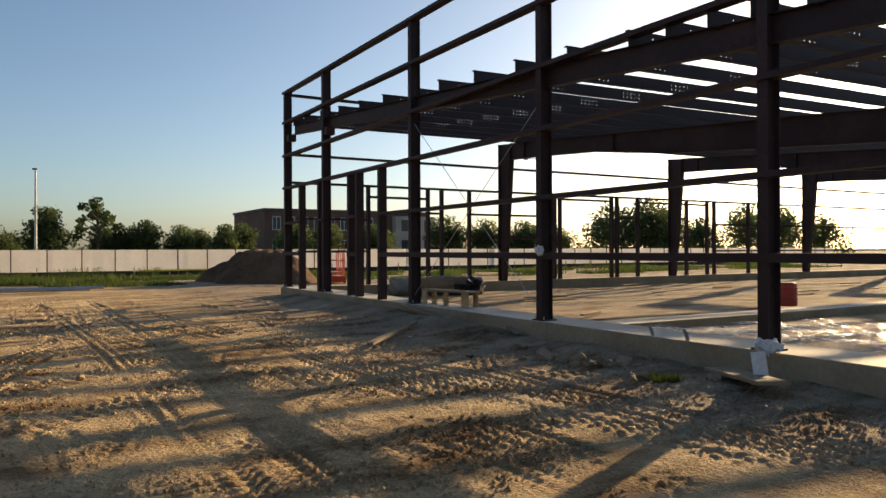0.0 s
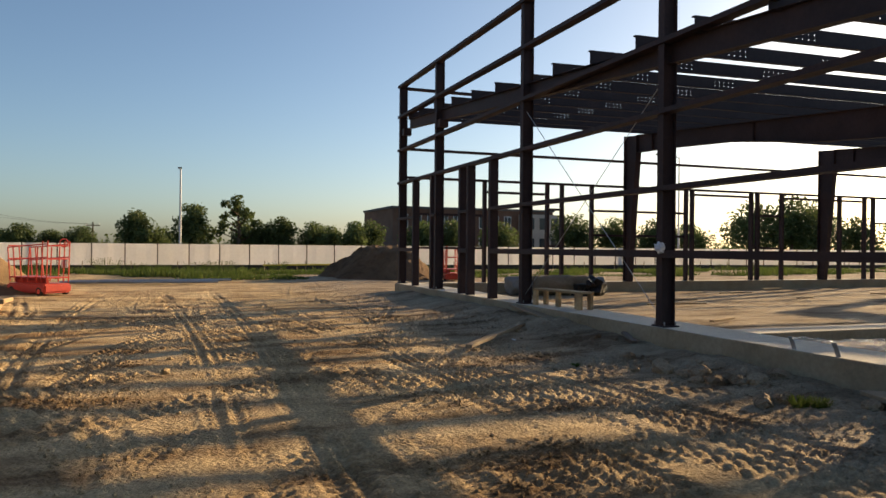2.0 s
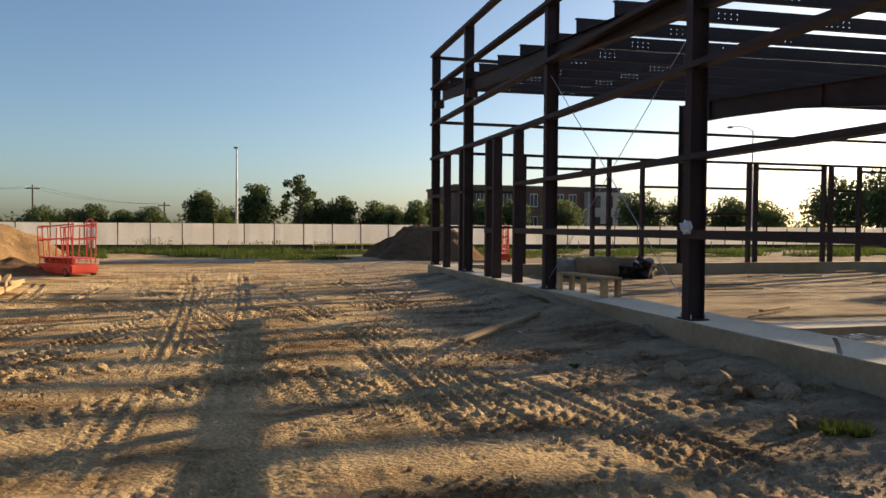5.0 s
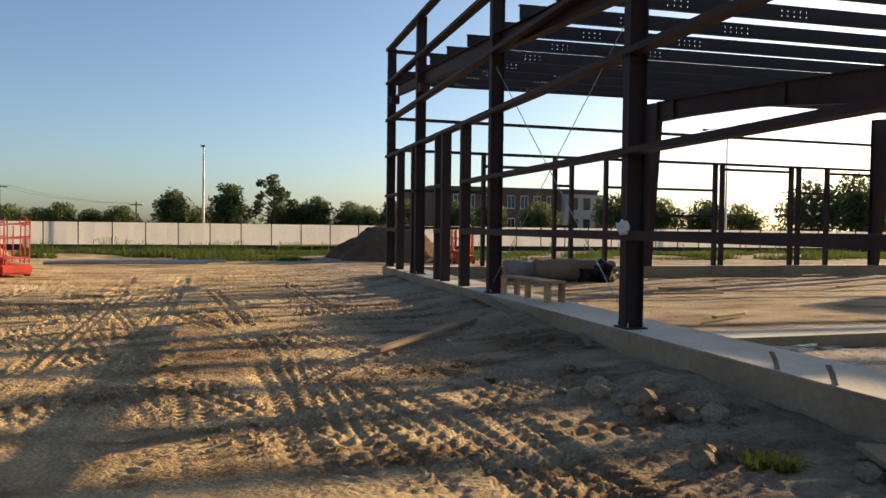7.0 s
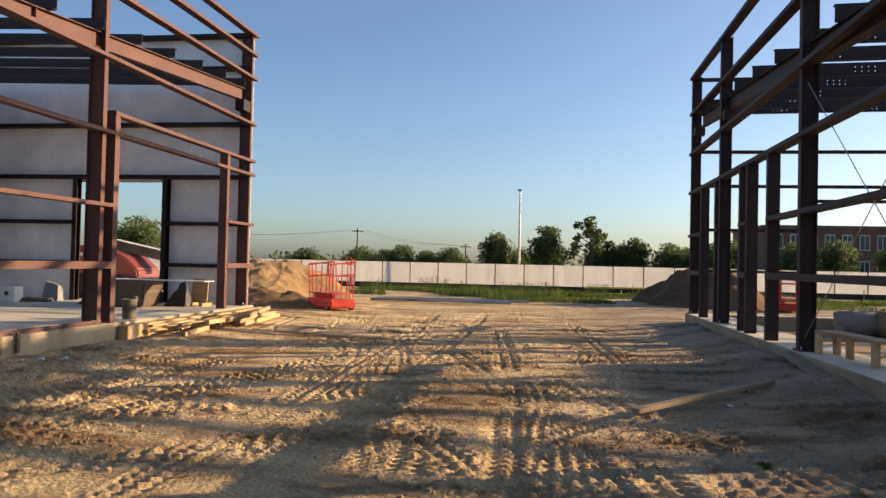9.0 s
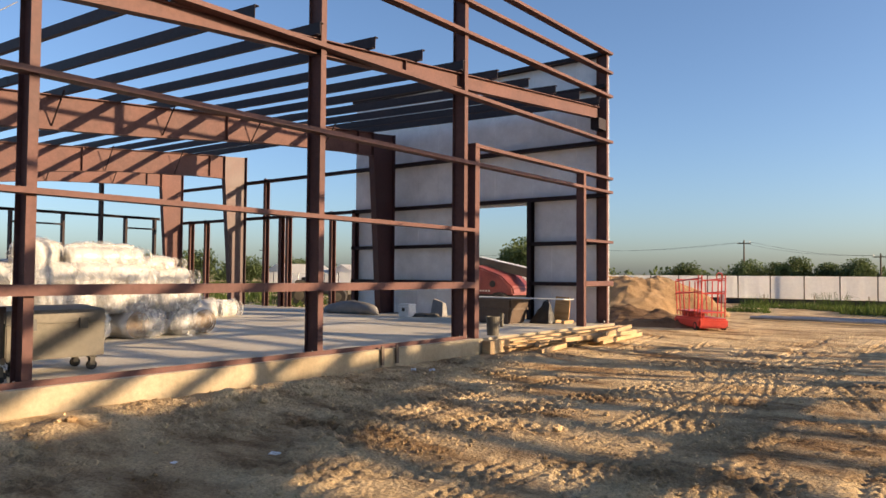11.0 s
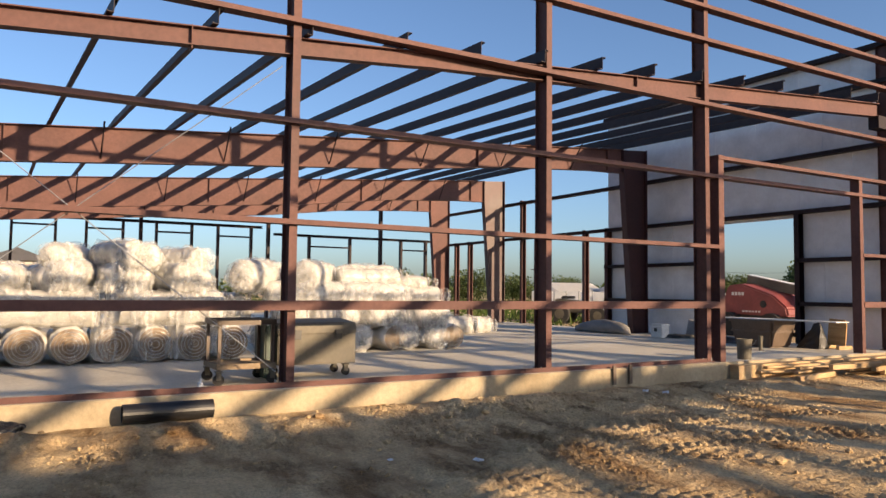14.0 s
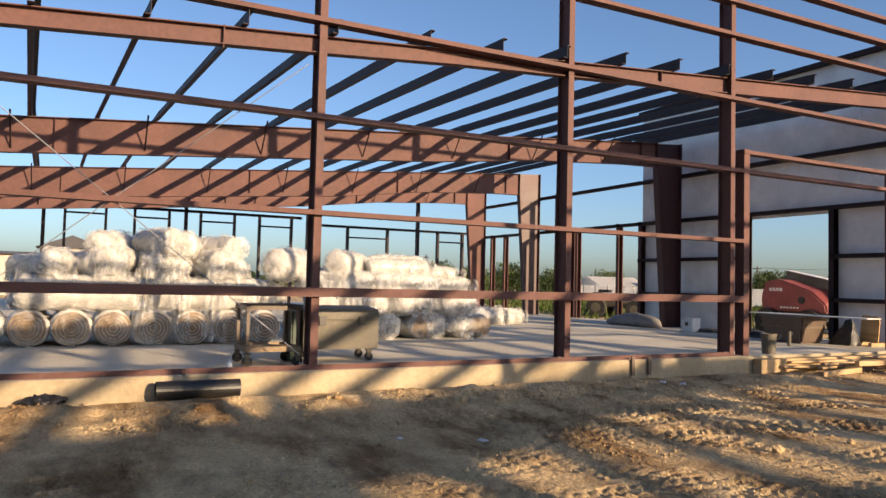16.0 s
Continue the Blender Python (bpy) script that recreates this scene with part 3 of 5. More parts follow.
def wall_sheet(x0, x1, z0, z1):
    """A wall sheet: a flat lined inner face and a ribbed outer one, closed at the edges."""
    bm = bmesh.new()
    n = max(1, round((x1 - x0) / 0.305))
    out = []
    for i in range(n):
        a = x0 + (x1 - x0) * i / n
        out += [(a + 0.003, 0.02), (a + 0.12, 0.02), (a + 0.15, 0.05), (a + 0.19, 0.05), (a + 0.22, 0.02)]
    out.append((x1 - 0.003, 0.02))
    outline = [(x0 + 0.003, 0.0)] + out + [(x1 - 0.003, 0.0)]
    rings = [[bm.verts.new((x, LY - 0.03 + d, z)) for x, d in outline] for z in (z0, z1)]
    k = len(outline)
    for i in range(k):
        bm.faces.new((rings[0][i], rings[0][(i + 1) % k], rings[1][(i + 1) % k], rings[1][i]))
    bm.faces.new(rings[0]), bm.faces.new(rings[1])
    bmesh.ops.recalc_face_normals(bm, faces=bm.faces)
    return part("wall_sheet", bm, WHITE_SHEET, clad, "white ribbed metal wall sheet")


edges = [LX, -4.76, -5.5, -6.1, -7.36, -8.66, -9.45, -10.25, -11.17, -12.08, -13.0]
for a, b in zip(edges, edges[1:]):
    if -8.6 < a <= -6.1:
        wall_sheet(b, a, 3.40, LTOP)
    else:
        wall_sheet(b, a, 0.2, LTOP)

# ---------------------------------------------------------------- fence, far things
fence = thing("site_fence", "white screened site fence on steel posts", "fence", (0, 56, 0))
fence.matrix_world = pose(0, 0, 0)
for i in range(74):
    x = -63.58 + i * 2.11
    bm = bmesh.new()
    nx_ = 6
    cols = [[bm.verts.new((x + 0.03 + 2.04 * k / nx_, 56 + 0.012 * math.sin(k * 1.9 + i), z)) for k in range(nx_ + 1)] for z in (0.0, 1.52)]
    for k in range(nx_):
        bm.faces.new((cols[0][k], cols[0][k + 1], cols[1][k + 1], cols[1][k]))
    bmesh.ops.solidify(bm, geom=bm.faces[:], thickness=0.02)
    part("panel", bm, FENCE, fence)
    bm = bmesh.new()
    rod(bm, (x, 55.95, -0.1), (x, 55.95, 1.58), 0.032, 8)
    part("post", bm, DARKFRAME, fence)

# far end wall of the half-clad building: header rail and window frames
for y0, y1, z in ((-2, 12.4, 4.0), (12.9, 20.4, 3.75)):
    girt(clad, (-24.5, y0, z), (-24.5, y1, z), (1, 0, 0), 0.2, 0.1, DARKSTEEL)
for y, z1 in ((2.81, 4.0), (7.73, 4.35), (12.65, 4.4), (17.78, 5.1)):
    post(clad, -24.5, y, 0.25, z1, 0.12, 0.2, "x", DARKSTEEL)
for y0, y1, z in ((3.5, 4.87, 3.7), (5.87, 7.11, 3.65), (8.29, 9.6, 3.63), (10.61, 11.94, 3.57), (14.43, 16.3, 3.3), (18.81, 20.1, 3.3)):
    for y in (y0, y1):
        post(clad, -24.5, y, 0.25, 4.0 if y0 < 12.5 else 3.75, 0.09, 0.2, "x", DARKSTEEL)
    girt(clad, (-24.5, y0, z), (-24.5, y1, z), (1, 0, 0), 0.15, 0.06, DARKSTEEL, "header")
bm = bmesh.new()
sweep(bm, [(0, 0), (0.09, 0), (0.09, 0.006), (0.006, 0.006), (0.006, 0.07), (0, 0.07)], (LX + 0.06, -8, 0.252), (LX + 0.06, 14.4, 0.252), (-1, 0, 0))
part("base_angle", bm, STEEL, clad, "rusty red base angle along the slab edge")

# ---------------------------------------------------------------- more materials
LEAF = worn("green_leaves", (0.06, 0.088, 0.03), (0.10, 0.138, 0.048), (0.15, 0.19, 0.07), 0.35, 1.5, 0.65, 0, 0, 0.3, 0.25)
BARK = worn("grey_brown_bark", (0.06, 0.045, 0.03), (0.10, 0.075, 0.05), (0.14, 0.11, 0.08), 3, 14, 0.9, 0, 0.4, 0.2)
GRASS = worn("rough_green_grass", (0.045, 0.075, 0.016), (0.085, 0.125, 0.028), (0.16, 0.18, 0.055), 0.5, 4, 0.8, 0, 0, 0.2)


def let_light_through(m, share):
    """Thin leaves pass part of the light on to their far side."""
    n, l = m.node_tree.nodes, m.node_tree.links
    b = next(x for x in n if x.type == "BSDF_PRINCIPLED")
    out = next(x for x in n if x.type == "OUTPUT_MATERIAL")
    thin = n.new("ShaderNodeBsdfTranslucent")
    l.new(b.inputs["Base Color"].links[0].from_socket, thin.inputs["Color"])
    both = n.new("ShaderNodeMixShader")
    both.inputs[0].default_value = share
    l.new(b.outputs[0], both.inputs[1])
    l.new(thin.outputs[0], both.inputs[2])
    l.new(both.outputs[0], out.inputs["Surface"])


let_light_through(LEAF, 0.45)
let_light_through(GRASS, 0.45)
BRICK = worn("brown_brick", (0.13, 0.075, 0.05), (0.17, 0.10, 0.07), (0.21, 0.13, 0.095), 0.4, 9, 0.9, 0, 0.2, 0.2)
PALE_WALL = worn("pale_render", (0.36, 0.33, 0.29), (0.43, 0.40, 0.35), (0.5, 0.46, 0.41), 0.3, 5, 0.85, 0, 0.1, 0.2)
ROOFING = worn("grey_shingle_roof", (0.10, 0.095, 0.09), (0.14, 0.13, 0.12), (0.18, 0.165, 0.15), 0.6, 9, 0.9, 0, 0.3, 0.2)
GLASS = worn("dark_window_glass", (0.03, 0.035, 0.04), (0.04, 0.047, 0.053), (0.06, 0.066, 0.072), 0.3, 2, 0.12, 0, 0, 0.6)
FRAME_WHITE = worn("white_painted_metal", (0.62, 0.62, 0.60), (0.70, 0.70, 0.68), (0.76, 0.76, 0.74), 1, 12, 0.5, 0, 0.05)
FIBRE = worn("tan_fibreglass_end", (0.15, 0.105, 0.065), (0.23, 0.165, 0.105), (0.31, 0.235, 0.155), 5, 40, 0.9, 0, 0.5, 0.2)
GREY_METAL = worn("scuffed_grey_steel_box", (0.06, 0.051, 0.037), (0.10, 0.087, 0.062), (0.15, 0.132, 0.098), 1.6, 20, 0.6, 0, 0.1)
BROWN_PLASTIC = worn("brown_plastic_bin", (0.075, 0.05, 0.035), (0.10, 0.068, 0.048), (0.13, 0.09, 0.065), 1.6, 18, 0.5, 0, 0.08)
PLYWOOD = worn("orange_plywood", (0.42, 0.25, 0.10), (0.54, 0.34, 0.15), (0.62, 0.41, 0.2), 2, 20, 0.7, 0, 0.15, 0.3, 0, (1, 1, 5))
GREY_SACK = worn("grey_woven_sack", (0.16, 0.155, 0.15), (0.23, 0.222, 0.212), (0.30, 0.29, 0.275), 1.8, 26, 0.75, 0, 0.4)
DULL_RED = worn("faded_red_machine_paint", (0.16, 0.038, 0.036), (0.215, 0.052, 0.048), (0.27, 0.07, 0.062), 1.2, 14, 0.45, 0, 0.05)
DARK_GREEN = worn("dark_green_paint", (0.012, 0.03, 0.022), (0.018, 0.045, 0.032), (0.03, 0.06, 0.045), 2, 16, 0.5)
YELLOW = worn("yellow_plastic_tape", (0.55, 0.45, 0.03), (0.65, 0.54, 0.05), (0.7, 0.6, 0.1), 2, 14, 0.5)
WHITE_SCRAP = worn("white_foam_and_paper", (0.62, 0.62, 0.62), (0.72, 0.72, 0.72), (0.8, 0.8, 0.8), 3, 20, 0.7, 0, 0.2)


def film_material(name, base, alpha, rough, crease=0.75):
    """Thin wrinkled packing film: glossy creases, partly see-through."""
    m, n, l, b = material(name, rough, 0, 0.6)
    pos = n.new("ShaderNodeNewGeometry").outputs["Position"]
    wrinkle = noise_of(n, l, pos, 7, 8, 0.7, (1, 1, 0.45))
    tint = noise_of(n, l, pos, 2.2, 4, 0.6)
    col = ramp_of(n, l, tint, [(0.3, tuple(c * 0.9 for c in base)), (0.55, base), (0.75, tuple(min(0.9, c * 1.12) for c in base))])
    l.new(col, b.inputs["Base Color"])
    bp = n.new("ShaderNodeBump")
    bp.inputs["Strength"].default_value, bp.inputs["Distance"].default_value = crease, 0.04
    l.new(wrinkle, bp.inputs["Height"])
    l.new(bp.outputs[0], b.inputs["Normal"])
    if alpha < 1:
        a = n.new("ShaderNodeMapRange")
        a.inputs["From Min"].default_value, a.inputs["From Max"].default_value = 0.3, 0.7
        a.inputs["To Min"].default_value, a.inputs["To Max"].default_value = alpha - 0.25, min(1, alpha + 0.3)
        l.new(wrinkle, a.inputs["Value"])
        l.new(a.outputs[0], b.inputs["Alpha"])
    return m


WRAP = film_material("cream_wrapped_insulation", (0.48, 0.468, 0.44), 1, 0.32, 0.35)
FILM = film_material("clear_packing_film", (0.72, 0.72, 0.70), 0.24, 0.14)
END_FILM = film_material("thin_end_film", (0.70, 0.69, 0.67), 0.1, 0.12)


def leaf_cloud(name, parent, blobs, count, size, mat, seed, label=""):
    """Many small two-sided leaves scattered through blobs of (x, y, z, rx, ry, rz), densest near their skins."""
    rng = np.random.RandomState(seed)
    vol = np.array([b[3] * b[4] * b[5] for b in blobs]) ** 0.66
    which = rng.choice(len(blobs), count, p=vol / vol.sum())
    bl = np.array(blobs)[which]
    d = rng.normal(size=(count, 3))
    d /= np.linalg.norm(d, axis=1)[:, None]
    r = rng.rand(count) ** 0.42
    wob = 1 + 0.22 * np.sin(d[:, 0] * 5 + which) * np.cos(d[:, 1] * 6 + d[:, 2] * 4)
    c = bl[:, :3] + d * bl[:, 3:] * (r * wob)[:, None]
    u = rng.normal(size=(count, 3))
    u /= np.linalg.norm(u, axis=1)[:, None]
    v = np.cross(u, rng.normal(size=(count, 3)))
    v /= np.linalg.norm(v, axis=1)[:, None]
    s = (size * (0.55 + 0.9 * rng.rand(count)))[:, None]
    verts = np.stack([c - u * s, c + v * s * 0.6, c + u * s, c - v * s * 0.6], 1).reshape(-1, 3)
    me_ = bpy.data.meshes.new(name)
    me_.from_pydata(verts.tolist(), [], np.arange(count * 4).reshape(-1, 4).tolist())
    me_.materials.append(mat)
    ob = new(name, me_)
    if parent:
        ob.parent = parent
    if label:
        tagged(ob, label)
    return ob


def tree(x, y, height, width, seed, sparse=False, label="leafy green tree beyond the site fence"):
    rng = random.Random(seed)
    e = thing("tree", label, "tree", (x, y, 0), "trees beyond the fence")
    bm = bmesh.new()
    hgt = height * 0.8
    rod(bm, (0, 0, -0.1), (0.05 * width, 0, hgt * 0.5), 0.035 * height, 8, 0.022 * height)
    rod(bm, (0.05 * width, 0, hgt * 0.5), (0, 0.03 * width, hgt), 0.022 * height, 7, 0.008 * height)
    blobs = []
    n_limb = 13 if sparse else 9
    for i in range(n_limb):
        a = i * 2.4 + rng.random()
        z0 = hgt * (0.3 + 0.55 * i / n_limb)
        reach = width * 0.5 * (0.5 + 0.45 * rng.random()) * (1.0 - 0.45 * i / n_limb)
        tip = (reach * math.cos(a), reach * math.sin(a), z0 + height * (0.10 + 0.1 * rng.random()))
        rod(bm, (0.04 * width, 0, z0), tip, 0.012 * height, 6, 0.004 * height)
        k = rng.uniform(0.16, 0.27) * (0.5 if sparse else 1.0)
        blobs.append((*tip, width * k, width * k, width * k * 0.8))
        if not sparse:
            blobs.append((tip[0] * 0.55, tip[1] * 0.55, tip[2] - height * 0.12, width * 0.25, width * 0.25, height * 0.14))
    blobs.append((0, 0, height * 0.86, width * (0.15 if sparse else 0.25), width * (0.15 if sparse else 0.25), height * 0.13))
    if not sparse:
        blobs.append((0, 0, height * 0.5, width * 0.36, width * 0.36, height * 0.3))
        blobs.append((0, 0, height * 0.25, width * 0.4, width * 0.4, height * 0.22))
    part("trunk", bm, BARK, e)
    leaf_cloud("crown", e, blobs, 1600 if sparse else 4600, 0.018 * height + 0.06, LEAF, seed)
    return e


# trees beyond the fence: x, y, height, width
row = [(-22.5, 100, 3.7, 5), (-19.5, 102, 3.4, 4.5), (-16.2, 98, 4.1, 4.5), (-13.2, 101, 3.3, 4.2), (-9.9, 99, 3.8, 5), (-3.6, 97, 5.9, 4.6), (-1.0, 104, 4.0, 5), (2.9, 97, 7.0, 5.6),
       (9.4, 100, 4.6, 4.5), (11.8, 98, 4.4, 4.0), (14.0, 97, 5.5, 4.4), (18.4, 98, 4.9, 5.2), (21.2, 101, 4.6, 4.5), (23.8, 97, 5.0, 4.8), (26.5, 99, 5.4, 5.0), (31, 90, 5.0, 5), (36, 92, 5.4, 6), (42, 90, 5.2, 6),
       (50, 84, 6.2, 7), (57, 85, 6.0, 6.5), (63, 84, 5.8, 6), (70, 86, 5.4, 7), (80, 84, 8.9, 9), (88, 85, 10.2, 10), (94, 86, 8.6, 9), (103, 86, 7.2, 9), (118, 88, 10.5, 11), (131, 90, 10.6, 11), (145, 90, 9, 11),
       (-31, 102, 3.4, 5), (-42, 78, 6.2, 6.5), (-45.5, 80, 5.0, 5), (-70, 41, 3.9, 5), (-72, 47, 3.6, 5), (-71, 52, 4.2, 6), (-73, 60, 3.7, 6), (-72, 68, 3.6, 5), (-74, 90, 4.2, 6), (-72, 99, 4.6, 5), (-73, 106, 4.8, 6), (-58, 100, 4.0, 5)]
for i, (x, y, h, w) in enumerate(row):
    tree(x, y, h, w, 100 + i)
tree(8.4, 97, 8.1, 6.6, 301, True, "tall thin tree with sparse open crown beyond the fence")
rng = np.random.RandomState(5)
hedge = []
for i in range(150):
    x = -150 + i * 2.6
    hedge.append((x, 135 + rng.rand() * 14, 0.9, 2.4, 2.4, 1.5 + rng.rand() * (2.4 if x > 40 else 1.4)))
for i in range(60):
    hedge.append((-120 + rng.rand() * 14, 10 + i * 2.4, 1.0, 2.6, 2.6, 1.5 + rng.rand() * 1.2))
tagged(leaf_cloud("treeline", None, hedge, 22000, 0.42, LEAF, 9), "distant dark green line of woods and hedges", "woods", kind="stuff")

# ---------------------------------------------------------------- ground cover near the fence
def grass_field(label, x0, x1, y0, y1, n, seed, blade, cut=-0.12):
    rng = np.random.RandomState(seed)
    gx_ = rng.uniform(x0, x1, n)
    gy_ = y0 + rng.rand(n) ** 0.8 * (y1 - y0)
    keep = value_noise(gx_, gy_, 2.6, 21) + 0.25 * value_noise(gx_, gy_, 0.9, 22) > cut
    keep &= ~((gx_ > 8.0) & (gx_ < 13) & (gy_ < 37)) & ~((gx_ > -12) & (gx_ < -4) & (gy_ < 36))
    gx_, gy_ = gx_[keep], gy_[keep]
    n = len(gx_)
    hh = 0.06 + 0.34 * rng.rand(n) ** 1.5 * np.clip(0.55 + 1.3 * value_noise(gx_, gy_, 3.1, 23) + 0.5 * value_noise(gx_, gy_, 0.8, 24), 0.12, 2.2)
    lean = rng.normal(size=(n, 2)) * 0.16
    base = np.stack([gx_, gy_, np.full(n, -0.08)], 1)
    side = rng.normal(size=(n, 3)) * np.array([1, 1, 0])
    side /= np.linalg.norm(side, axis=1)[:, None]
    tip = base + np.concatenate([lean, (hh + 0.08)[:, None]], 1)
    gv = np.stack([base - side * blade, base + side * blade, tip], 1).reshape(-1, 3)
    gm = bpy.data.meshes.new("grass")
    gm.from_pydata(gv.tolist(), [], np.arange(n * 3).reshape(-1, 3).tolist())
    gm.materials.append(GRASS)
    tagged(new("grass", gm), label, "grass", kind="stuff")


grass_field("rough weedy green grass strip along the fence", -16, 60, 33.5, 43.5, 80000, 11, 0.03, -0.05)
grass_field("green grass field behind the half-clad building", -90, -13, 22.5, 75, 60000, 12, 0.07, -0.6)


def tuft(x, y, z, r, count, seed, name="weed_tuft"):
    rg = random.Random(seed)
    bm = bmesh.new()
    for i in range(count):
        a, d = rg.random() * 6.28, r * rg.random() ** 0.5 * 0.5
        bx, by = d * math.cos(a), d * math.sin(a)
        out = rg.uniform(0.3, 1.0) * r
        h_ = rg.uniform(0.4, 1.0) * r * 0.8
        w_ = 0.006
        p0 = Vector((bx - w_, by, 0)), Vector((bx + w_, by, 0))
        m_ = Vector((bx + out * 0.4 * math.cos(a), by + out * 0.4 * math.sin(a), h_))
        t_ = Vector((bx + out * math.cos(a), by + out * math.sin(a), h_ * 0.8))
        v = [bm.verts.new(p) for p in (*p0, m_ + Vector((w_, 0, 0)), m_ - Vector((w_, 0, 0)), t_)]
        bm.faces.new((v[0], v[1], v[2], v[3]))
        bm.faces.new((v[3], v[2], v[4]))
    ob = finish(bm, name, GRASS)
    ob.location = (x, y, z)
    return tagged(ob, "small green weed tuft growing from bare soil", "weed", "weed tufts")


for i, (x, y, r) in enumerate(((6.3, 6.08, 0.16), (6.42, 5.98, 0.13), (5.6, 9.0, 0.07), (2.0, 40, 0.9), (3.2, 41, 1.0), (-2.5, 42, 1.1), (0.2, 41, 0.7), (6.4, 43, 0.8), (-0.9, 40, 0.8))):
    tuft(x, y, float(ground_height(np.array([x]), np.array([y]))[0]) - 0.01, r, 70, 40 + i)


def heap(name, label, x, y, rx, ry, h, mat, seed, n=72):
    """A heap of loose soil with lumps and slumped sides."""
    k = np.linspace(-1.15, 1.15, n + 1)
    u, v = np.meshgrid(k, k)
    px, py = u * rx, v * ry
    ax = px + seed * 7.1
    rad = np.sqrt(u * u + v * v) + 0.22 * value_noise(ax, py, 1.6, seed)
    inner = np.maximum(0, 1 - rad)
    z = h * (1 - (1 - np.minimum(1, inner * 1.25)) ** 1.6)
    z = z + inner ** 0.5 * (0.16 * value_noise(ax, py, 0.6, seed + 1) + 0.10 * value_noise(ax, py, 0.25, seed + 2) + 0.05 * value_noise(ax, py, 0.12, seed + 3)) - 0.16
    bm = bmesh.new()
    grid = [[bm.verts.new((px[j, i], py[j, i], z[j, i])) for i in range(n + 1)] for j in range(n + 1)]
    for j in range(n):
        for i in range(n):
            bm.faces.new((grid[j][i], grid[j][i + 1], grid[j + 1][i + 1], grid[j + 1][i]))
    ob = finish(bm, name, mat)
    ob.location = (x, y, 0)
    return tagged(ob, label, "soil heap")


heap("dirt_mound", "dark brown heap of lumpy excavated soil", 10.2, 34.5, 3.1, 2.6, 1.62, PILE, 31)
heap("sand_mound", "orange sandy soil heap beside the white wall", -8.2, 31.5, 3.6, 4.2, 1.5, SANDPILE, 41)
heap("dirt_mound", "low spread of dark gravel and soil", -5.6, 26.2, 3.0, 2.2, 0.5, PILE, 51, 40)
heap("dirt_mound", "low lumpy soil ridge beside the footing", 7.0, 7.9, 0.5, 0.9, 0.22, SOIL, 61, 36)

# silt fence, yellow tape, pipes
silt = thing("silt_fence", "low black fabric silt fence on stakes", "fence", (0, 50, 0))
silt.matrix_world = pose(0, 0, 0)
for i in range(30):
    x0 = -14 + i * 2.5
    bm = bmesh.new()
    y0, y1 = 46 + 0.4 * math.sin(x0 * 0.09), 46 + 0.4 * math.sin((x0 + 2.5) * 0.09)
    sweep(bm, [(-0.01, 0), (0.01, 0), (0.01, 0.37), (-0.01, 0.37)], (x0, y0, -0.1), (x0 + 2.5, y1, -0.1), (0, 1, 0))
    part("fabric", bm, DARK_RUBBER, silt)
    bm = bmesh.new()
    box(bm, x0 - 0.02, x0 + 0.02, y0 - 0.06, y0 - 0.02, -0.1, 0.5)
    part("stake", bm, BOARD, silt)
barrier = thing("tape_barrier", "yellow tape strung between short stakes", "barrier", (7, 44.5, 0))
barrier.matrix_world = pose(0, 0, 0)
for i in range(5):
    bm = bmesh.new()
    rod(bm, (5.8 + i * 0.95, 44.5, -0.1), (5.8 + i * 0.95, 44.5, 0.36), 0.02, 6)
    part("stake", bm, BOARD, barrier)
bm = bmesh.new()
sweep(bm, [(-0.003, 0), (0.003, 0), (0.003, 0.09), (-0.003, 0.09)], (5.7, 44.46, 0.25), (9.8, 44.46, 0.29), (0, 1, 0))
part("tape", bm, YELLOW, barrier)
for k, (x0, y0, x1, y1, r) in enumerate(((-3.2, 31.0, 1.6, 31.6, 0.06), (-2.9, 31.4, 2.2, 31.0, 0.07), (-0.8, 30.7, 2.4, 30.5, 0.05), (-2.0, 31.9, 3.0, 32.0, 0.06))):
    bm = bmesh.new()
    rod(bm, (x0, y0, 0.0), (x1, y1, 0.0), r, 10)
    tagged(finish(bm, "pipe", GALV, smooth=False), "grey pipe length lying on bare soil", "pipe", "pipes on the ground")


def lamp_post(x, y, h, arm=False):
    e = thing("street_lamp", "tall slim grey lamp post" + (" with a curved arm" if arm else " with a small top lamp"), "lamp post", (x, y, 0))
    bm = bmesh.new()
    rod(bm, (0, 0, 0), (0, 0, h), 0.11, 10, 0.06)
    part("pole", bm, GALV, e)
    bm = bmesh.new()
    if arm:
        pts = [(0, h - 0.2), (-0.5, h + 0.15), (-1.4, h + 0.3), (-2.3, h + 0.2)]
        for a, b in zip(pts, pts[1:]):
            rod(bm, (a[0], 0, a[1]), (b[0], 0, b[1]), 0.04, 6)
        part("arm", bm, GALV, e)
        bm = bmesh.new()
        lathe(bm, [(0.05, 0.0), (0.22, 0.03), (0.26, 0.1), (0.12, 0.2)], 10, (-2.5, 0, h + 0.05))
    else:
        box(bm, -0.2, 0.1, -0.1, 0.1, h, h + 0.12)
    part("lamp_head", bm, GREY_METAL, e)
    return e


lamp_post(1.25, 60, 7.3)
lamp_post(47.7, 60, 10.6, True)


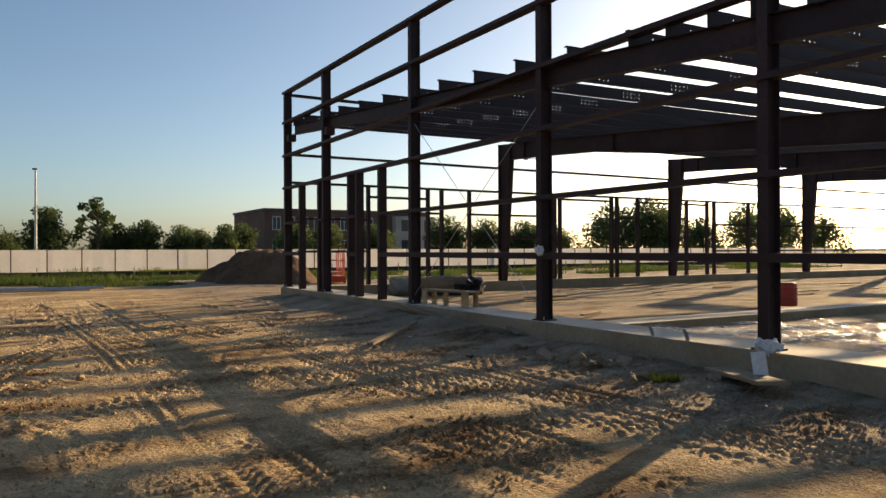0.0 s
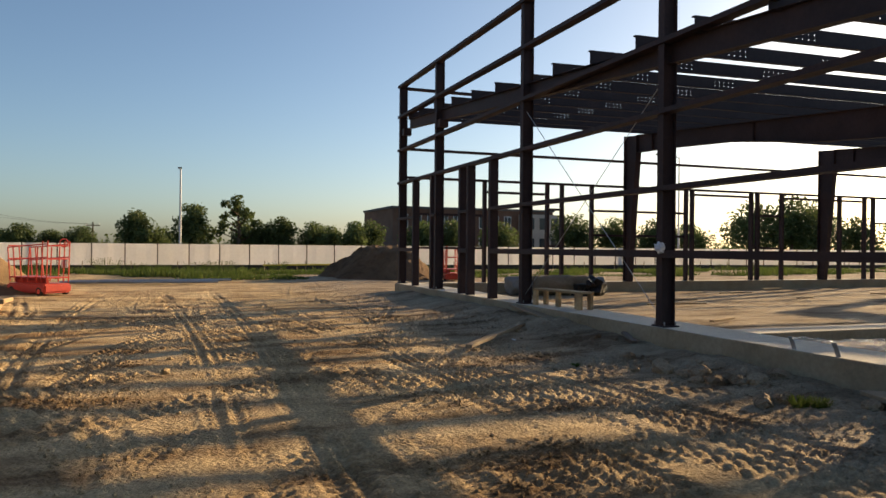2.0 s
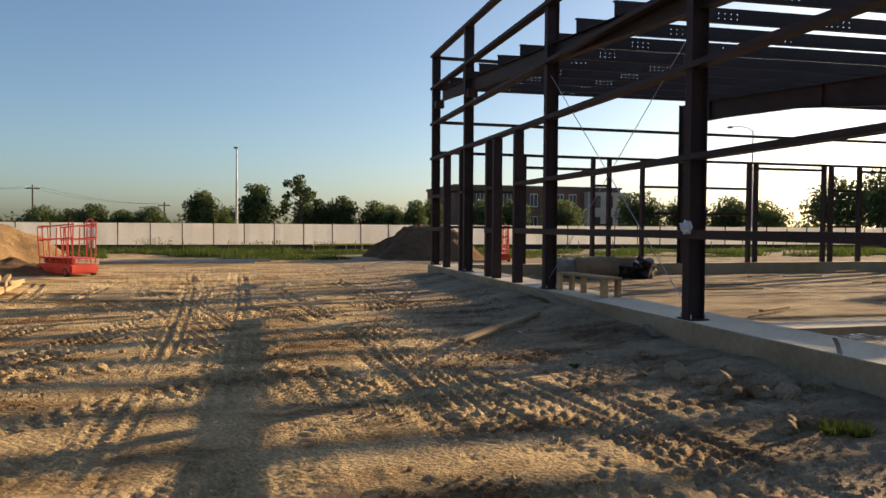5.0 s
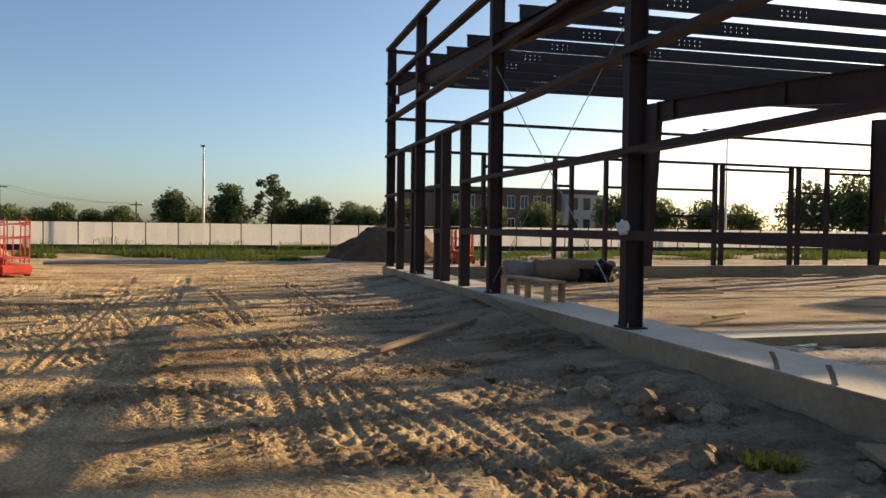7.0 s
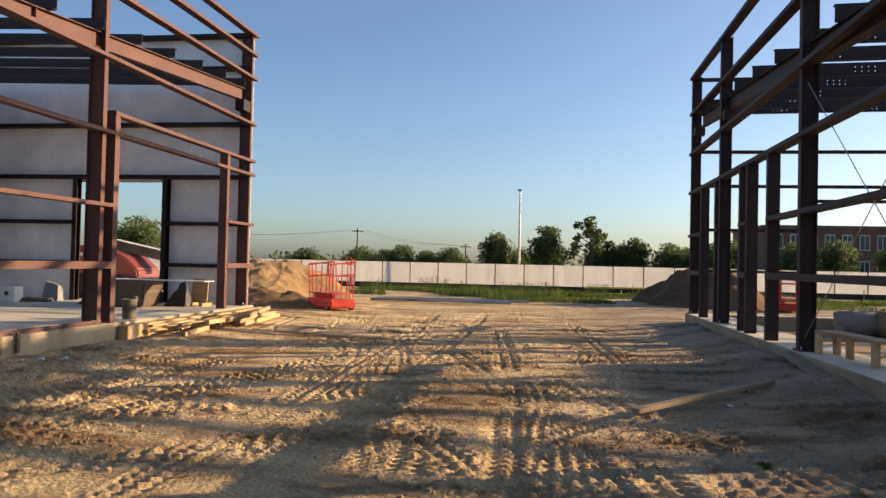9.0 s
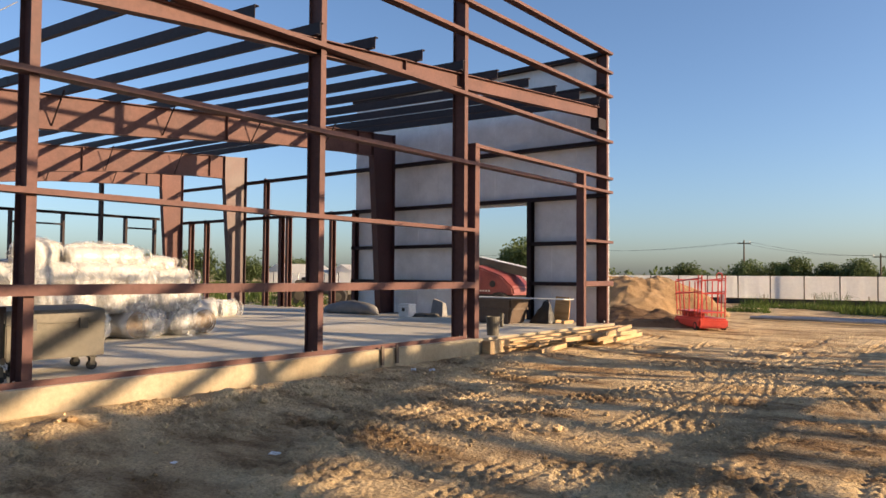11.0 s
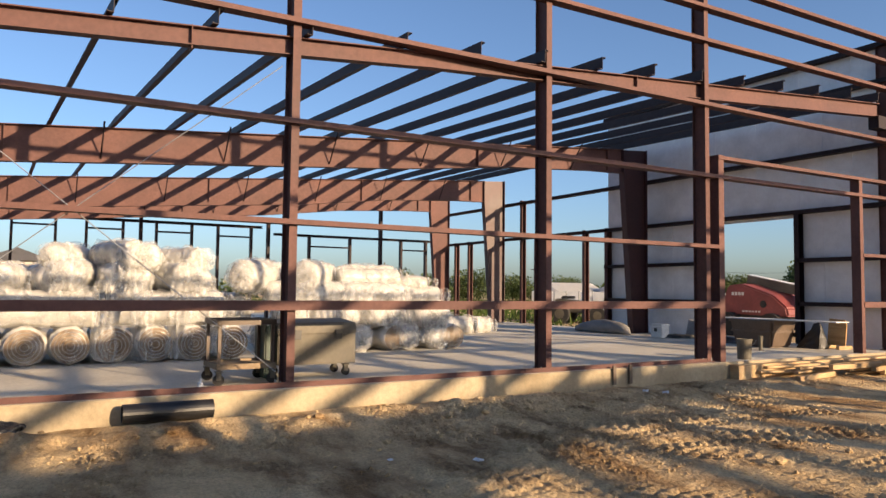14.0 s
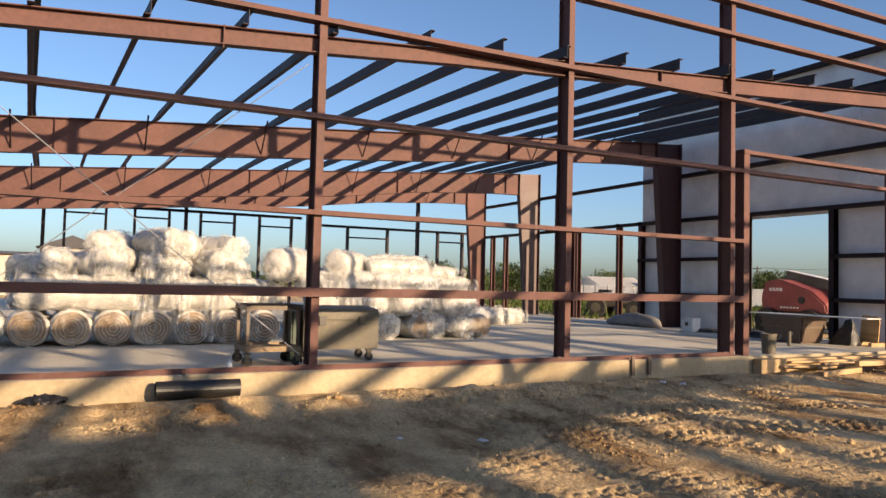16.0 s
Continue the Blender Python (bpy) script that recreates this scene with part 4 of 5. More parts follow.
def utility_pole(x, y, h):
    e = thing("utility_pole", "dark wooden utility pole with a crossarm", "utility pole", (x, y, 0), "utility poles")
    bm = bmesh.new()
    rod(bm, (0, 0, 0), (0, 0, h), 0.15, 8, 0.1)
    part("pole", bm, BARK, e)
    bm = bmesh.new()
    box(bm, -1.0, 1.0, -0.06, 0.06, h - 0.6, h - 0.45)
    part("crossarm", bm, BARK, e)
    for dx in (-0.9, 0.9):
        bm = bmesh.new()
        rod(bm, (dx, 0, h - 0.45), (dx, 0, h - 0.25), 0.05, 6)
        part("insulator", bm, GALV, e)
    return e


poles = [(-95, 125, 6.2), (-62, 125, 6.6), (-29, 122, 7.2), (-11, 126, 5.0), (-110, 92, 6.4), (-112, 60, 6.4)]
for p in poles:
    utility_pole(*p)
for (x0, y0, h0), (x1, y1, h1) in zip(poles[:3], poles[1:4]):
    for dx in (-0.9, 0.9):
        bm = bmesh.new()
        prev = None
        for k in range(9):
            s_ = k / 8
            q = Vector((x0 + (x1 - x0) * s_ + dx, y0 + (y1 - y0) * s_, (h0 - 0.3) + (h1 - h0) * s_ - 0.7 * math.sin(math.pi * s_)))
            if prev is not None:
                rod(bm, prev, q, 0.014, 4)
            prev = q
        tagged(finish(bm, "power_line", DARK_RUBBER), "thin dark power line between utility poles", "cable", "power lines")


def office(x0, x1, y, h):
    e = thing("office_building", "two-storey brown brick office building behind trees", "building", (x0, y, 0))
    e.matrix_world = pose(0, 0, 0)
    bm = bmesh.new()
    box(bm, x0, x1, y, y + 18, -0.2, h)
    wall = part("wall", bm, BRICK, e)
    bm = bmesh.new()
    box(bm, x0 - 0.2, x1 + 0.2, y - 0.2, y + 18.2, h, h + 0.35)
    part("roof", bm, ROOFING, e)
    bm = bmesh.new()
    box(bm, x1 - 6.5, x1 + 1.2, y - 1.2, y + 10, -0.2, h - 0.5)
    part("wing", bm, PALE_WALL, e)
    for fl in (1.0, 4.6):
        k = 0
        x = x0 + 1.2
        while x < x1 - 8:
            bm = bmesh.new()
            box(bm, x, x + 1.3, y - 0.06, y + 0.05, fl, fl + 2.1)
            w = part("window", bm, FRAME_WHITE, e)
            for a in (0.08, 0.69):
                bm = bmesh.new()
                box(bm, x + a, x + a + 0.53, y - 0.075, y - 0.055, fl + 0.1, fl + 2.0)
                part("pane", bm, GLASS, w)
            x += 2.25
    for fl in (1.2, 4.6):
        for x in (x1 - 5.4, x1 - 3.2, x1 - 1.0):
            bm = bmesh.new()
            box(bm, x, x + 1.2, y - 1.26, y - 1.15, fl, fl + 1.9)
            part("window", bm, GLASS, e)


office(33, 61.4, 110, 7.6)


def house(x, y, w, d, h, rh, name="house", label="low pale house with a grey hipped roof", mat=PALE_WALL):
    e = thing(name, label, "house", (x, y, 0))
    bm = bmesh.new()
    box(bm, -d / 2, d / 2, -w / 2, w / 2, -0.2, h)
    part("wall", bm, mat, e)
    bm = bmesh.new()
    k = min(w, d) / 2
    a = [(-d / 2 - 0.4, -w / 2 - 0.4, h), (d / 2 + 0.4, -w / 2 - 0.4, h), (d / 2 + 0.4, w / 2 + 0.4, h), (-d / 2 - 0.4, w / 2 + 0.4, h)]
    v = [bm.verts.new(p) for p in a]
    r0, r1 = bm.verts.new((0, -w / 2 + k, h + rh)), bm.verts.new((0, w / 2 - k, h + rh))
    for f in ((v[0], v[1], r0), (v[1], v[2], r1, r0), (v[2], v[3], r1), (v[3], v[0], r0, r1), (v[3], v[2], v[1], v[0])):
        bm.faces.new(f)
    part("roof", bm, ROOFING, e)
    for dy in (-w / 4, w / 4):
        bm = bmesh.new()
        box(bm, d / 2 - 0.02, d / 2 + 0.05, dy - 0.6, dy + 0.6, 0.9, 2.1)
        part("window", bm, GLASS, e)


house(-60, 3.6, 4.2, 5, 3.4, 1.1)
house(-52, -3, 14, 6, 2.6, 0.25, "shed", "long low white shed with a flat dark roof")
for i, (x, y, w) in enumerate(((-64, 62, 7), (-60, 68, 6))):
    e = thing("tent", "pale canvas tent with a peaked roof", "tent", (x, y, 0), "tents in the distance")
    bm = bmesh.new()
    box(bm, -2.5, 2.5, -w / 2, w / 2, -0.1, 1.5)
    part("wall", bm, FRAME_WHITE, e)
    bm = bmesh.new()
    v = [bm.verts.new(p) for p in ((-2.6, -w / 2 - 0.1, 1.5), (2.6, -w / 2 - 0.1, 1.5), (2.6, w / 2 + 0.1, 1.5), (-2.6, w / 2 + 0.1, 1.5), (0, -w / 2 - 0.1, 2.6), (0, w / 2 + 0.1, 2.6))]
    for f in ((0, 1, 4), (1, 2, 5, 4), (2, 3, 5), (3, 0, 4, 5), (3, 2, 1, 0)):
        bm.faces.new([v[k] for k in f])
    part("roof", bm, FENCE, e)


# ---------------------------------------------------------------- things on the slab of the half-clad building
def lumpy(bm, amount, scale, seed):
    """Push the vertices about for a soft, uneven skin."""
    for v in bm.verts:
        d = noise.noise_vector(v.co * scale + Vector((seed * 3.7, seed, 0)))
        v.co += d * amount


def roll_mesh(length, r, seed):
    """A wrapped roll along x with rounded ends."""
    bm = bmesh.new()
    prof = [(0.02, -length / 2 - 0.01), (r * 0.72, -length / 2), (r * 0.93, -length / 2 + 0.03), (r, -length / 2 + 0.09)]
    prof += [(r * (1 + 0.02 * math.sin(k * 2.1 + seed)), -length / 2 + 0.09 + (length - 0.18) * k / 20) for k in range(1, 20)]
    prof += [(r, length / 2 - 0.09), (r * 0.93, length / 2 - 0.03), (r * 0.72, length / 2), (0.02, length / 2 + 0.01)]
    seg = 44
    rings = [[bm.verts.new((z, rr * math.cos(2 * math.pi * i / seg), rr * math.sin(2 * math.pi * i / seg))) for i in range(seg)] for rr, z in prof]
    for a, b in zip(rings, rings[1:]):
        for i in range(seg):
            bm.faces.new((a[i], b[i], b[(i + 1) % seg], a[(i + 1) % seg]))
    bm.faces.new(rings[0]), bm.faces.new(rings[-1][::-1])
    lumpy(bm, 0.17 * r, 3.4, seed)
    lumpy(bm, 0.07 * r, 9, seed + 5)
    for v in bm.verts:
        # sharp creases where the film is drawn tight
        c = abs(noise.noise(Vector((v.co.x * 5, v.co.y * 9, v.co.z * 9)) + Vector((seed * 1.3, 0, seed))))
        v.co *= 1 + 0.16 * (0.25 - c) if c < 0.25 else 1.0
    bmesh.ops.recalc_face_normals(bm, faces=bm.faces)
    return bm


def insulation_roll(x, y, z, length, r, turn, seed, open_end=False, tail=0.0):
    e = thing("insulation_roll", "tan fibreglass insulation roll with clear film over its end" if open_end else "cream insulation roll in wrinkled clear plastic wrap", "insulation roll", (x, y, z), "stacked insulation rolls")
    e.rotation_euler = (0, 0, radians(turn))
    part("wrap", roll_mesh(length, r, seed), WRAP, e, smooth=True)
    if not open_end:
        bag = roll_mesh(length * 1.06, r * 1.07, seed + 200)
        lumpy(bag, 0.065, 6, seed + 3)
        lumpy(bag, 0.03, 15, seed + 4)
        part("bag", bag, FILM, e, "loose clear plastic bag round the roll")
    if open_end:
        bm = bmesh.new()
        for k in range(5):
            a, b = r * 0.9 * (1 - k / 5), r * 0.9 * (1 - (k + 0.8) / 5)
            seg = 28
            o = [bm.verts.new((length / 2 + 0.125, a * math.cos(2 * math.pi * i / seg), a * math.sin(2 * math.pi * i / seg))) for i in range(seg)]
            n_ = [bm.verts.new((length / 2 + 0.135, b * math.cos(2 * math.pi * i / seg), b * math.sin(2 * math.pi * i / seg))) for i in range(seg)]
            for i in range(seg):
                bm.faces.new((o[i], o[(i + 1) % seg], n_[(i + 1) % seg], n_[i]))
            if k == 4:
                bm.faces.new(n_)
        part("end_face", bm, FIBRE, e, "tan fibreglass end of the roll")
    # gathered film at the end
    rg = random.Random(seed)
    bm = bmesh.new()
    seg = 18
    off = rg.uniform(-0.3, 0.1) * r
    drop = tail if tail else rg.uniform(0.5, 0.9) * r
    rings = []
    for k in range(7):
        s_ = k / 6
        rr = r * (0.98 - 0.75 * min(1, s_ * 1.7)) + (0.12 * r * max(0, s_ - 0.5) * 3)
        xx = length / 2 + 0.15 + 0.07 * math.sin(math.pi * min(1, s_ * 1.2)) + 0.05 * s_
        zz = off * s_ - drop * max(0, s_ - 0.45) * 1.4
        rings.append([bm.verts.new((xx + 0.02 * math.sin(i * 2.6 + k + seed), rr * math.cos(2 * math.pi * i / seg) * (1 + 0.10 * math.sin(i * 3.0 + seed)), zz + rr * math.sin(2 * math.pi * i / seg))) for i in range(seg)])
    for a, b in zip(rings, rings[1:]):
        for i in range(seg):
            bm.faces.new((a[i], a[(i + 1) % seg], b[(i + 1) % seg], b[i]))
    lumpy(bm, 0.03, 8, seed + 9)
    part("film", bm, END_FILM if open_end else FILM, e, "clear wrinkled packing film", smooth=True)
    return e


def film_drape(x, y, z_top, z_bottom, width, seed):
    """A tail of packing film hanging down the front of the stack."""
    bm = bmesh.new()
    nu, nv = 14, 16
    g = []
    for j in range(nv + 1):
        s_ = j / nv
        z_ = z_top + (z_bottom - z_top) * s_
        w = width * (0.85 + 0.25 * s_)
        g.append([bm.verts.new((x + 0.05 * math.sin(i * 1.7 + seed) + 0.12 * s_ * (1 - s_) + 0.03 * math.sin(j * 0.9 + i), y + w * (i / nu - 0.5), z_)) for i in range(nu + 1)])
    for j in range(nv):
        for i in range(nu):
            bm.faces.new((g[j][i], g[j][i + 1], g[j + 1][i + 1], g[j + 1][i]))
    lumpy(bm, 0.035, 6, seed)
    tagged(finish(bm, "plastic_film", FILM, smooth=True), "clear packing film hanging over stacked insulation rolls", "plastic film", "loose packing film")


R0 = 0.3
for i in range(7):
    insulation_roll(-8.55, 3.3 + 0.62 * i, 0.25 + R0, 1.6, R0, 0, 11 + i, True)
insulation_roll(-8.6, 2.62, 0.25 + R0, 1.5, R0 * 0.95, 6, 18)
# long rolls lying across the lowest row
insulation_roll(-8.02, 4.02, 1.13, 1.75, 0.285, 92, 21)
insulation_roll(-8.06, 6.02, 1.13, 1.75, 0.285, 87, 22)
insulation_roll(-8.75, 3.9, 1.13, 1.8, 0.28, 90, 23)
insulation_roll(-8.75, 6.1, 1.13, 1.8, 0.28, 90, 24)
# smaller bundles thrown on top, ends towards the open side
for i, (y, z, r, t) in enumerate(((3.28, 1.56, 0.16, 18), (3.68, 1.6, 0.21, -10), (4.15, 1.62, 0.23, 8), (4.62, 1.64, 0.24, -14), (5.12, 1.64, 0.24, 6), (5.62, 1.64, 0.25, -8), (6.12, 1.63, 0.24, 12), (6.6, 1.58, 0.2, -4),
                                  (4.5, 1.98, 0.22, -16), (5.22, 2.0, 0.23, 14), (5.74, 2.02, 0.22, -6), (6.28, 1.97, 0.21, 20))):
    insulation_roll(-8.3 - 0.16 * (i % 3), y, z + 0.03 * math.sin(i * 2.3), 1.05, r, t * 1.7, 31 + i)
for i, (y, z, r) in enumerate(((3.2, 1.45, 0.26), (4.3, 1.5, 0.28), (5.4, 1.5, 0.28), (6.6, 1.45, 0.27), (7.3, 1.1, 0.28))):
    insulation_roll(-9.8, y, z, 1.5, r, 4 * i, 51 + i)
for i, (y, w, zt) in enumerate(((5.0, 0.36, 1.6), (5.55, 0.36, 1.66), (6.15, 0.42, 1.6), (6.75, 0.3, 1.3))):
    film_drape(-7.6, y, zt, 0.30, w, 60 + i)
for i, (x, y, w, zt, zb) in enumerate(((-7.72, 4.5, 0.5, 2.0, 1.35), (-7.7, 5.25, 0.4, 2.1, 1.3), (-7.74, 6.3, 0.5, 1.95, 1.3), (-7.76, 3.75, 0.5, 1.7, 1.2), (-8.16, 8.5, 0.6, 1.6, 0.9), (-8.2, 9.6, 0.7, 1.55, 0.8), (-8.2, 10.6, 0.5, 1.5, 0.5), (-8.18, 11.2, 0.4, 1.2, 0.4))):
    film_drape(x, y, zt, zb, w, 160 + i)
# the second stack
bottom = [(-9.0, 8.2 + 0.53 * i, 0.51, 1.4, 0.26, 7 * (-1) ** i, i in (4, 7)) for i in range(8)]
middle = [(-9.0, 8.45 + 0.53 * i, 0.98, 1.4, 0.255, 9 * (-1) ** (i + 1), False) for i in range(7)]
upper = [(-8.75, 8.7, 1.4, 1.5, 0.22, 86, False), (-8.75, 10.2, 1.4, 1.4, 0.22, 93, False), (-8.8, 11.2, 1.36, 1.1, 0.19, 80, False), (-9.3, 9.4, 1.42, 1.9, 0.24, 90, False)]
top = [(-9.05, 7.85, 1.72, 1.35, 0.3, -40, False), (-9.05, 9.05, 1.74, 1.35, 0.285, -36, False), (-8.95, 10.15, 1.72, 1.3, 0.2, 84, False), (-8.95, 11.0, 1.62, 1.0, 0.16, 74, False), (-9.4, 10.3, 1.82, 1.2, 0.18, 88, False)]
loose = [(-12.5, 13.6, 0.5, 1.3, 0.26, 20, False), (-12.9, 14.5, 0.48, 1.3, 0.25, 70, False), (-13.2, 15.4, 0.46, 1.2, 0.24, 75, False)]
for i, (x, y, z, ln, r, t, o) in enumerate(bottom + middle + upper + top + loose):
    insulation_roll(x, y, z, ln, r, t, 81 + i, o)


def caster(parent, x, y, z, r=0.07):
    bm = bmesh.new()
    rod(bm, (x - 0.02, y, z + r), (x + 0.02, y, z + r), r, 14)
    w = part("caster", bm, DARK_RUBBER, parent)
    bm = bmesh.new()
    box(bm, x - 0.035, x - 0.025, y - 0.03, y + 0.03, z + r, z + 2 * r + 0.04)
    box(bm, x + 0.025, x + 0.035, y - 0.03, y + 0.03, z + r, z + 2 * r + 0.04)
    box(bm, x - 0.045, x + 0.045, y - 0.045, y + 0.045, z + 2 * r + 0.03, z + 2 * r + 0.045)
    part("fork", bm, GREY_METAL, w)


cart = thing("tool_cart", "rusty dark steel frame cart with two shelves on casters", "cart", (-4.62, 6.36, 0.25))
for dx in (-0.32, 0.32):
    for dy in (-0.34, 0.34):
        bm = bmesh.new()
        box(bm, dx - 0.02, dx + 0.02, dy - 0.02, dy + 0.02, 0.19, 0.8)
        part("leg", bm, BROWN_PLASTIC, cart)
        caster(cart, dx, dy, 0.0)
for z in (0.22, 0.78):
    bm = bmesh.new()
    box(bm, -0.35, 0.35, -0.37, 0.37, z, z + 0.02)
    for a in (-0.36, 0.345):
        box(bm, a, a + 0.015, -0.37, 0.37, z - 0.02, z + 0.05)
    for a in (-0.38, 0.365):
        box(bm, -0.36, 0.36, a, a + 0.015, z - 0.02, z + 0.05)
    part("shelf", bm, BROWN_PLASTIC if z > 0.5 else BOARD, cart)
chest = thing("job_box", "scuffed grey steel job box with a lid on casters", "tool chest", (-4.95, 7.45, 0.25))
bm = bmesh.new()
box(bm, -0.32, 0.32, -0.57, 0.57, 0.18, 0.60)
bmesh.ops.bevel(bm, geom=bm.edges[:], offset=0.012, segments=2, affect="EDGES")
part("body", bm, GREY_METAL, chest)
bm = bmesh.new()
hexa(bm, [(-0.33, -0.585, 0.605), (0.33, -0.585, 0.605), (0.33, 0.585, 0.605), (-0.33, 0.585, 0.605), (-0.28, -0.58, 0.80), (0.30, -0.58, 0.76), (0.30, 0.58, 0.76), (-0.28, 0.58, 0.80)])
bmesh.ops.bevel(bm, geom=bm.edges[:], offset=0.015, segments=2, affect="EDGES")
part("lid", bm, GREY_METAL, chest)
for dy in (-0.3, 0.3):
    bm = bmesh.new()
    box(bm, 0.322, 0.345, dy - 0.05, dy + 0.05, 0.53, 0.66)
    part("latch", bm, BLACK, chest)
for dx in (-0.22, 0.22):
    for dy in (-0.46, 0.46):
        caster(chest, dx, dy, 0.0, 0.06)
bm = bmesh.new()
box(bm, -5.2, -4.7, 6.72, 6.84, 0.26, 0.98)
bmesh.ops.bevel(bm, geom=bm.edges[:], offset=0.02, segments=2, affect="EDGES")
tagged(finish(bm, "cabinet", DARK_GREEN), "narrow dark green metal case beside the job box", "case")
bm = bmesh.new()
lathe(bm, [(0.03, 0), (0.035, 0.01), (0.035, 0.08), (0.015, 0.1), (0.014, 0.125), (0.018, 0.13)], 12, (-4.1, 5.76, 0.25))
tagged(finish(bm, "bottle", FRAME_WHITE), "small white plastic bottle on the slab", "bottle")


def tapered_bin(x, y, z, w, d, h):
    e = thing("storage_bin", "brown plastic bulk bin with ribbed rim on the slab", "bin", (x, y, z))
    bm = bmesh.new()
    a, b = 0.82, 1.0
    hexa(bm, [(-w / 2 * a, -d / 2 * a, 0), (w / 2 * a, -d / 2 * a, 0), (w / 2 * a, d / 2 * a, 0), (-w / 2 * a, d / 2 * a, 0), (-w / 2 * b, -d / 2 * b, h), (w / 2 * b, -d / 2 * b, h), (w / 2 * b, d / 2 * b, h), (-w / 2 * b, d / 2 * b, h)])
    bmesh.ops.bevel(bm, geom=bm.edges[:], offset=0.04, segments=2, affect="EDGES")
    part("body", bm, BROWN_PLASTIC, e)
    for k in (0.55, 0.93):
        bm = bmesh.new()
        s_ = a + (b - a) * k + 0.03
        box(bm, -w / 2 * s_, w / 2 * s_, -d / 2 * s_, d / 2 * s_, h * k, h * k + 0.05)
        part("rim", bm, BROWN_PLASTIC, e)
    return e


tapered_bin(-5.95, 18.95, 0.25, 1.15, 0.9, 0.62)
bm = bmesh.new()
box(bm, -6.95, -3.95, 18.6, 19.1, 0.885, 0.905)
bmesh.ops.bevel(bm, geom=bm.edges[:], offset=0.004, segments=1, affect="EDGES")
tagged(finish(bm, "trim_sheet", FRAME_WHITE), "long thin white metal trim sheet lying across the bin", "metal sheet")
e = thing("plywood_offcut", "orange plywood offcut standing on a small pallet", "plywood", (-4.72, 19.85, 0.25))
bm = bmesh.new()
v = [(-0.22, 0, 0.08), (0.20, 0.0, 0.08), (0.24, 0, 0.55), (0.2, 0, 0.66), (-0.16, 0, 0.68), (-0.2, 0, 0.4)]
f0 = [bm.verts.new((a, 0.01, c)) for a, b, c in v]
f1 = [bm.verts.new((a, 0.035, c)) for a, b, c in v]
bm.faces.new(f0[::-1]), bm.faces.new(f1)
for i in range(6):
    bm.faces.new((f0[i], f0[(i + 1) % 6], f1[(i + 1) % 6], f1[i]))
part("sheet", bm, PLYWOOD, e)
for dx in (-0.18, 0.18):
    bm = bmesh.new()
    box(bm, dx - 0.04, dx + 0.04, -0.25, 0.25, 0.0, 0.08)
    part("skid", bm, LUMBER, e)
bm = bmesh.new()
v = [bm.verts.new(p) for p in ((-5.35, 19.3, 0.25), (-4.8, 19.3, 0.25), (-4.78, 19.65, 0.25), (-5.35, 19.65, 0.25), (-4.97, 19.45, 0.82), (-4.86, 19.5, 0.85))]
for f in ((3, 2, 1, 0), (0, 1, 5, 4), (1, 2, 5), (2, 3, 4, 5), (3, 0, 4)):
    bm.faces.new([v[k] for k in f])
bmesh.ops.subdivide_edges(bm, edges=bm.edges[:], cuts=4, use_grid_fill=True)
lumpy(bm, 0.05, 5, 3)
tagged(finish(bm, "tarp", BLACK), "crumpled dark tarp heaped against the bin", "tarp")


def bucket(x, y, z, r, h, mat, name, label):
    e = thing(name, label, "bucket", (x, y, z))
    bm = bmesh.new()
    lathe(bm, [(r * 0.86, 0), (r * 0.88, 0.02), (r * 0.97, h * 0.9), (r * 1.05, h * 0.9), (r * 1.05, h), (r * 0.95, h), (r * 0.8, h * 0.2)], 20)
    part("body", bm, mat, e, smooth=False)
    bm = bmesh.new()
    pts = [(r * 1.04 * math.cos(a), 0, h * 0.9 + 0.02 - 0.10 * math.sin(a)) for a in [k * math.pi / 8 for k in range(9)]]
    for p0, p1 in zip(pts, pts[1:]):
        rod(bm, (p0[0], r * 1.07, p0[2]), (p1[0], r * 1.07, p1[2]), 0.004, 5)
    part("handle", bm, GALV, e)


bucket(-3.93, 15.62, 0.25, 0.14, 0.38, GREY_METAL, "bucket", "dusty grey pail standing at the slab edge")
bucket(-5.1, 17.7, 0.25, 0.045, 0.32, GREY_METAL, "metal_can", "slim galvanised can beside the brown bin")
e = thing("cooler", "small white cooler box with a grey latch", "cooler", (-9.35, 19.2, 0.25))
bm = bmesh.new()
box(bm, -0.2, 0.2, -0.16, 0.16, 0, 0.3)
bmesh.ops.bevel(bm, geom=bm.edges[:], offset=0.02, segments=2, affect="EDGES")
part("body", bm, FRAME_WHITE, e)
bm = bmesh.new()
box(bm, -0.21, 0.21, -0.17, 0.17, 0.305, 0.37)
bmesh.ops.bevel(bm, geom=bm.edges[:], offset=0.02, segments=2, affect="EDGES")
part("lid", bm, FRAME_WHITE, e)
bm = bmesh.new()
box(bm, -0.05, 0.05, -0.18, -0.165, 0.16, 0.26)
part("latch", bm, BLACK, e)
bm = bmesh.new()
rings = []
for k in range(15):
    s_ = k / 14
    rr = 0.27 * (math.sin(math.pi * min(1, 0.12 + s_ * 0.95)) ** 0.45) * (0.6 + 0.45 * s_)
    rings.append([bm.verts.new((-12.7 + 2.5 * s_, 19.1 + 0.05 * s_ + rr * math.cos(2 * math.pi * i / 16) * 0.95, 0.25 + max(0.0, rr * 0.86 + rr * math.sin(2 * math.pi * i / 16)))) for i in range(16)])
for a, b in zip(rings, rings[1:]):
    for i in range(16):
        bm.faces.new((a[i], a[(i + 1) % 16], b[(i + 1) % 16], b[i]))
bm.faces.new(rings[0][::-1]), bm.faces.new(rings[-1])
lumpy(bm, 0.03, 6, 8)
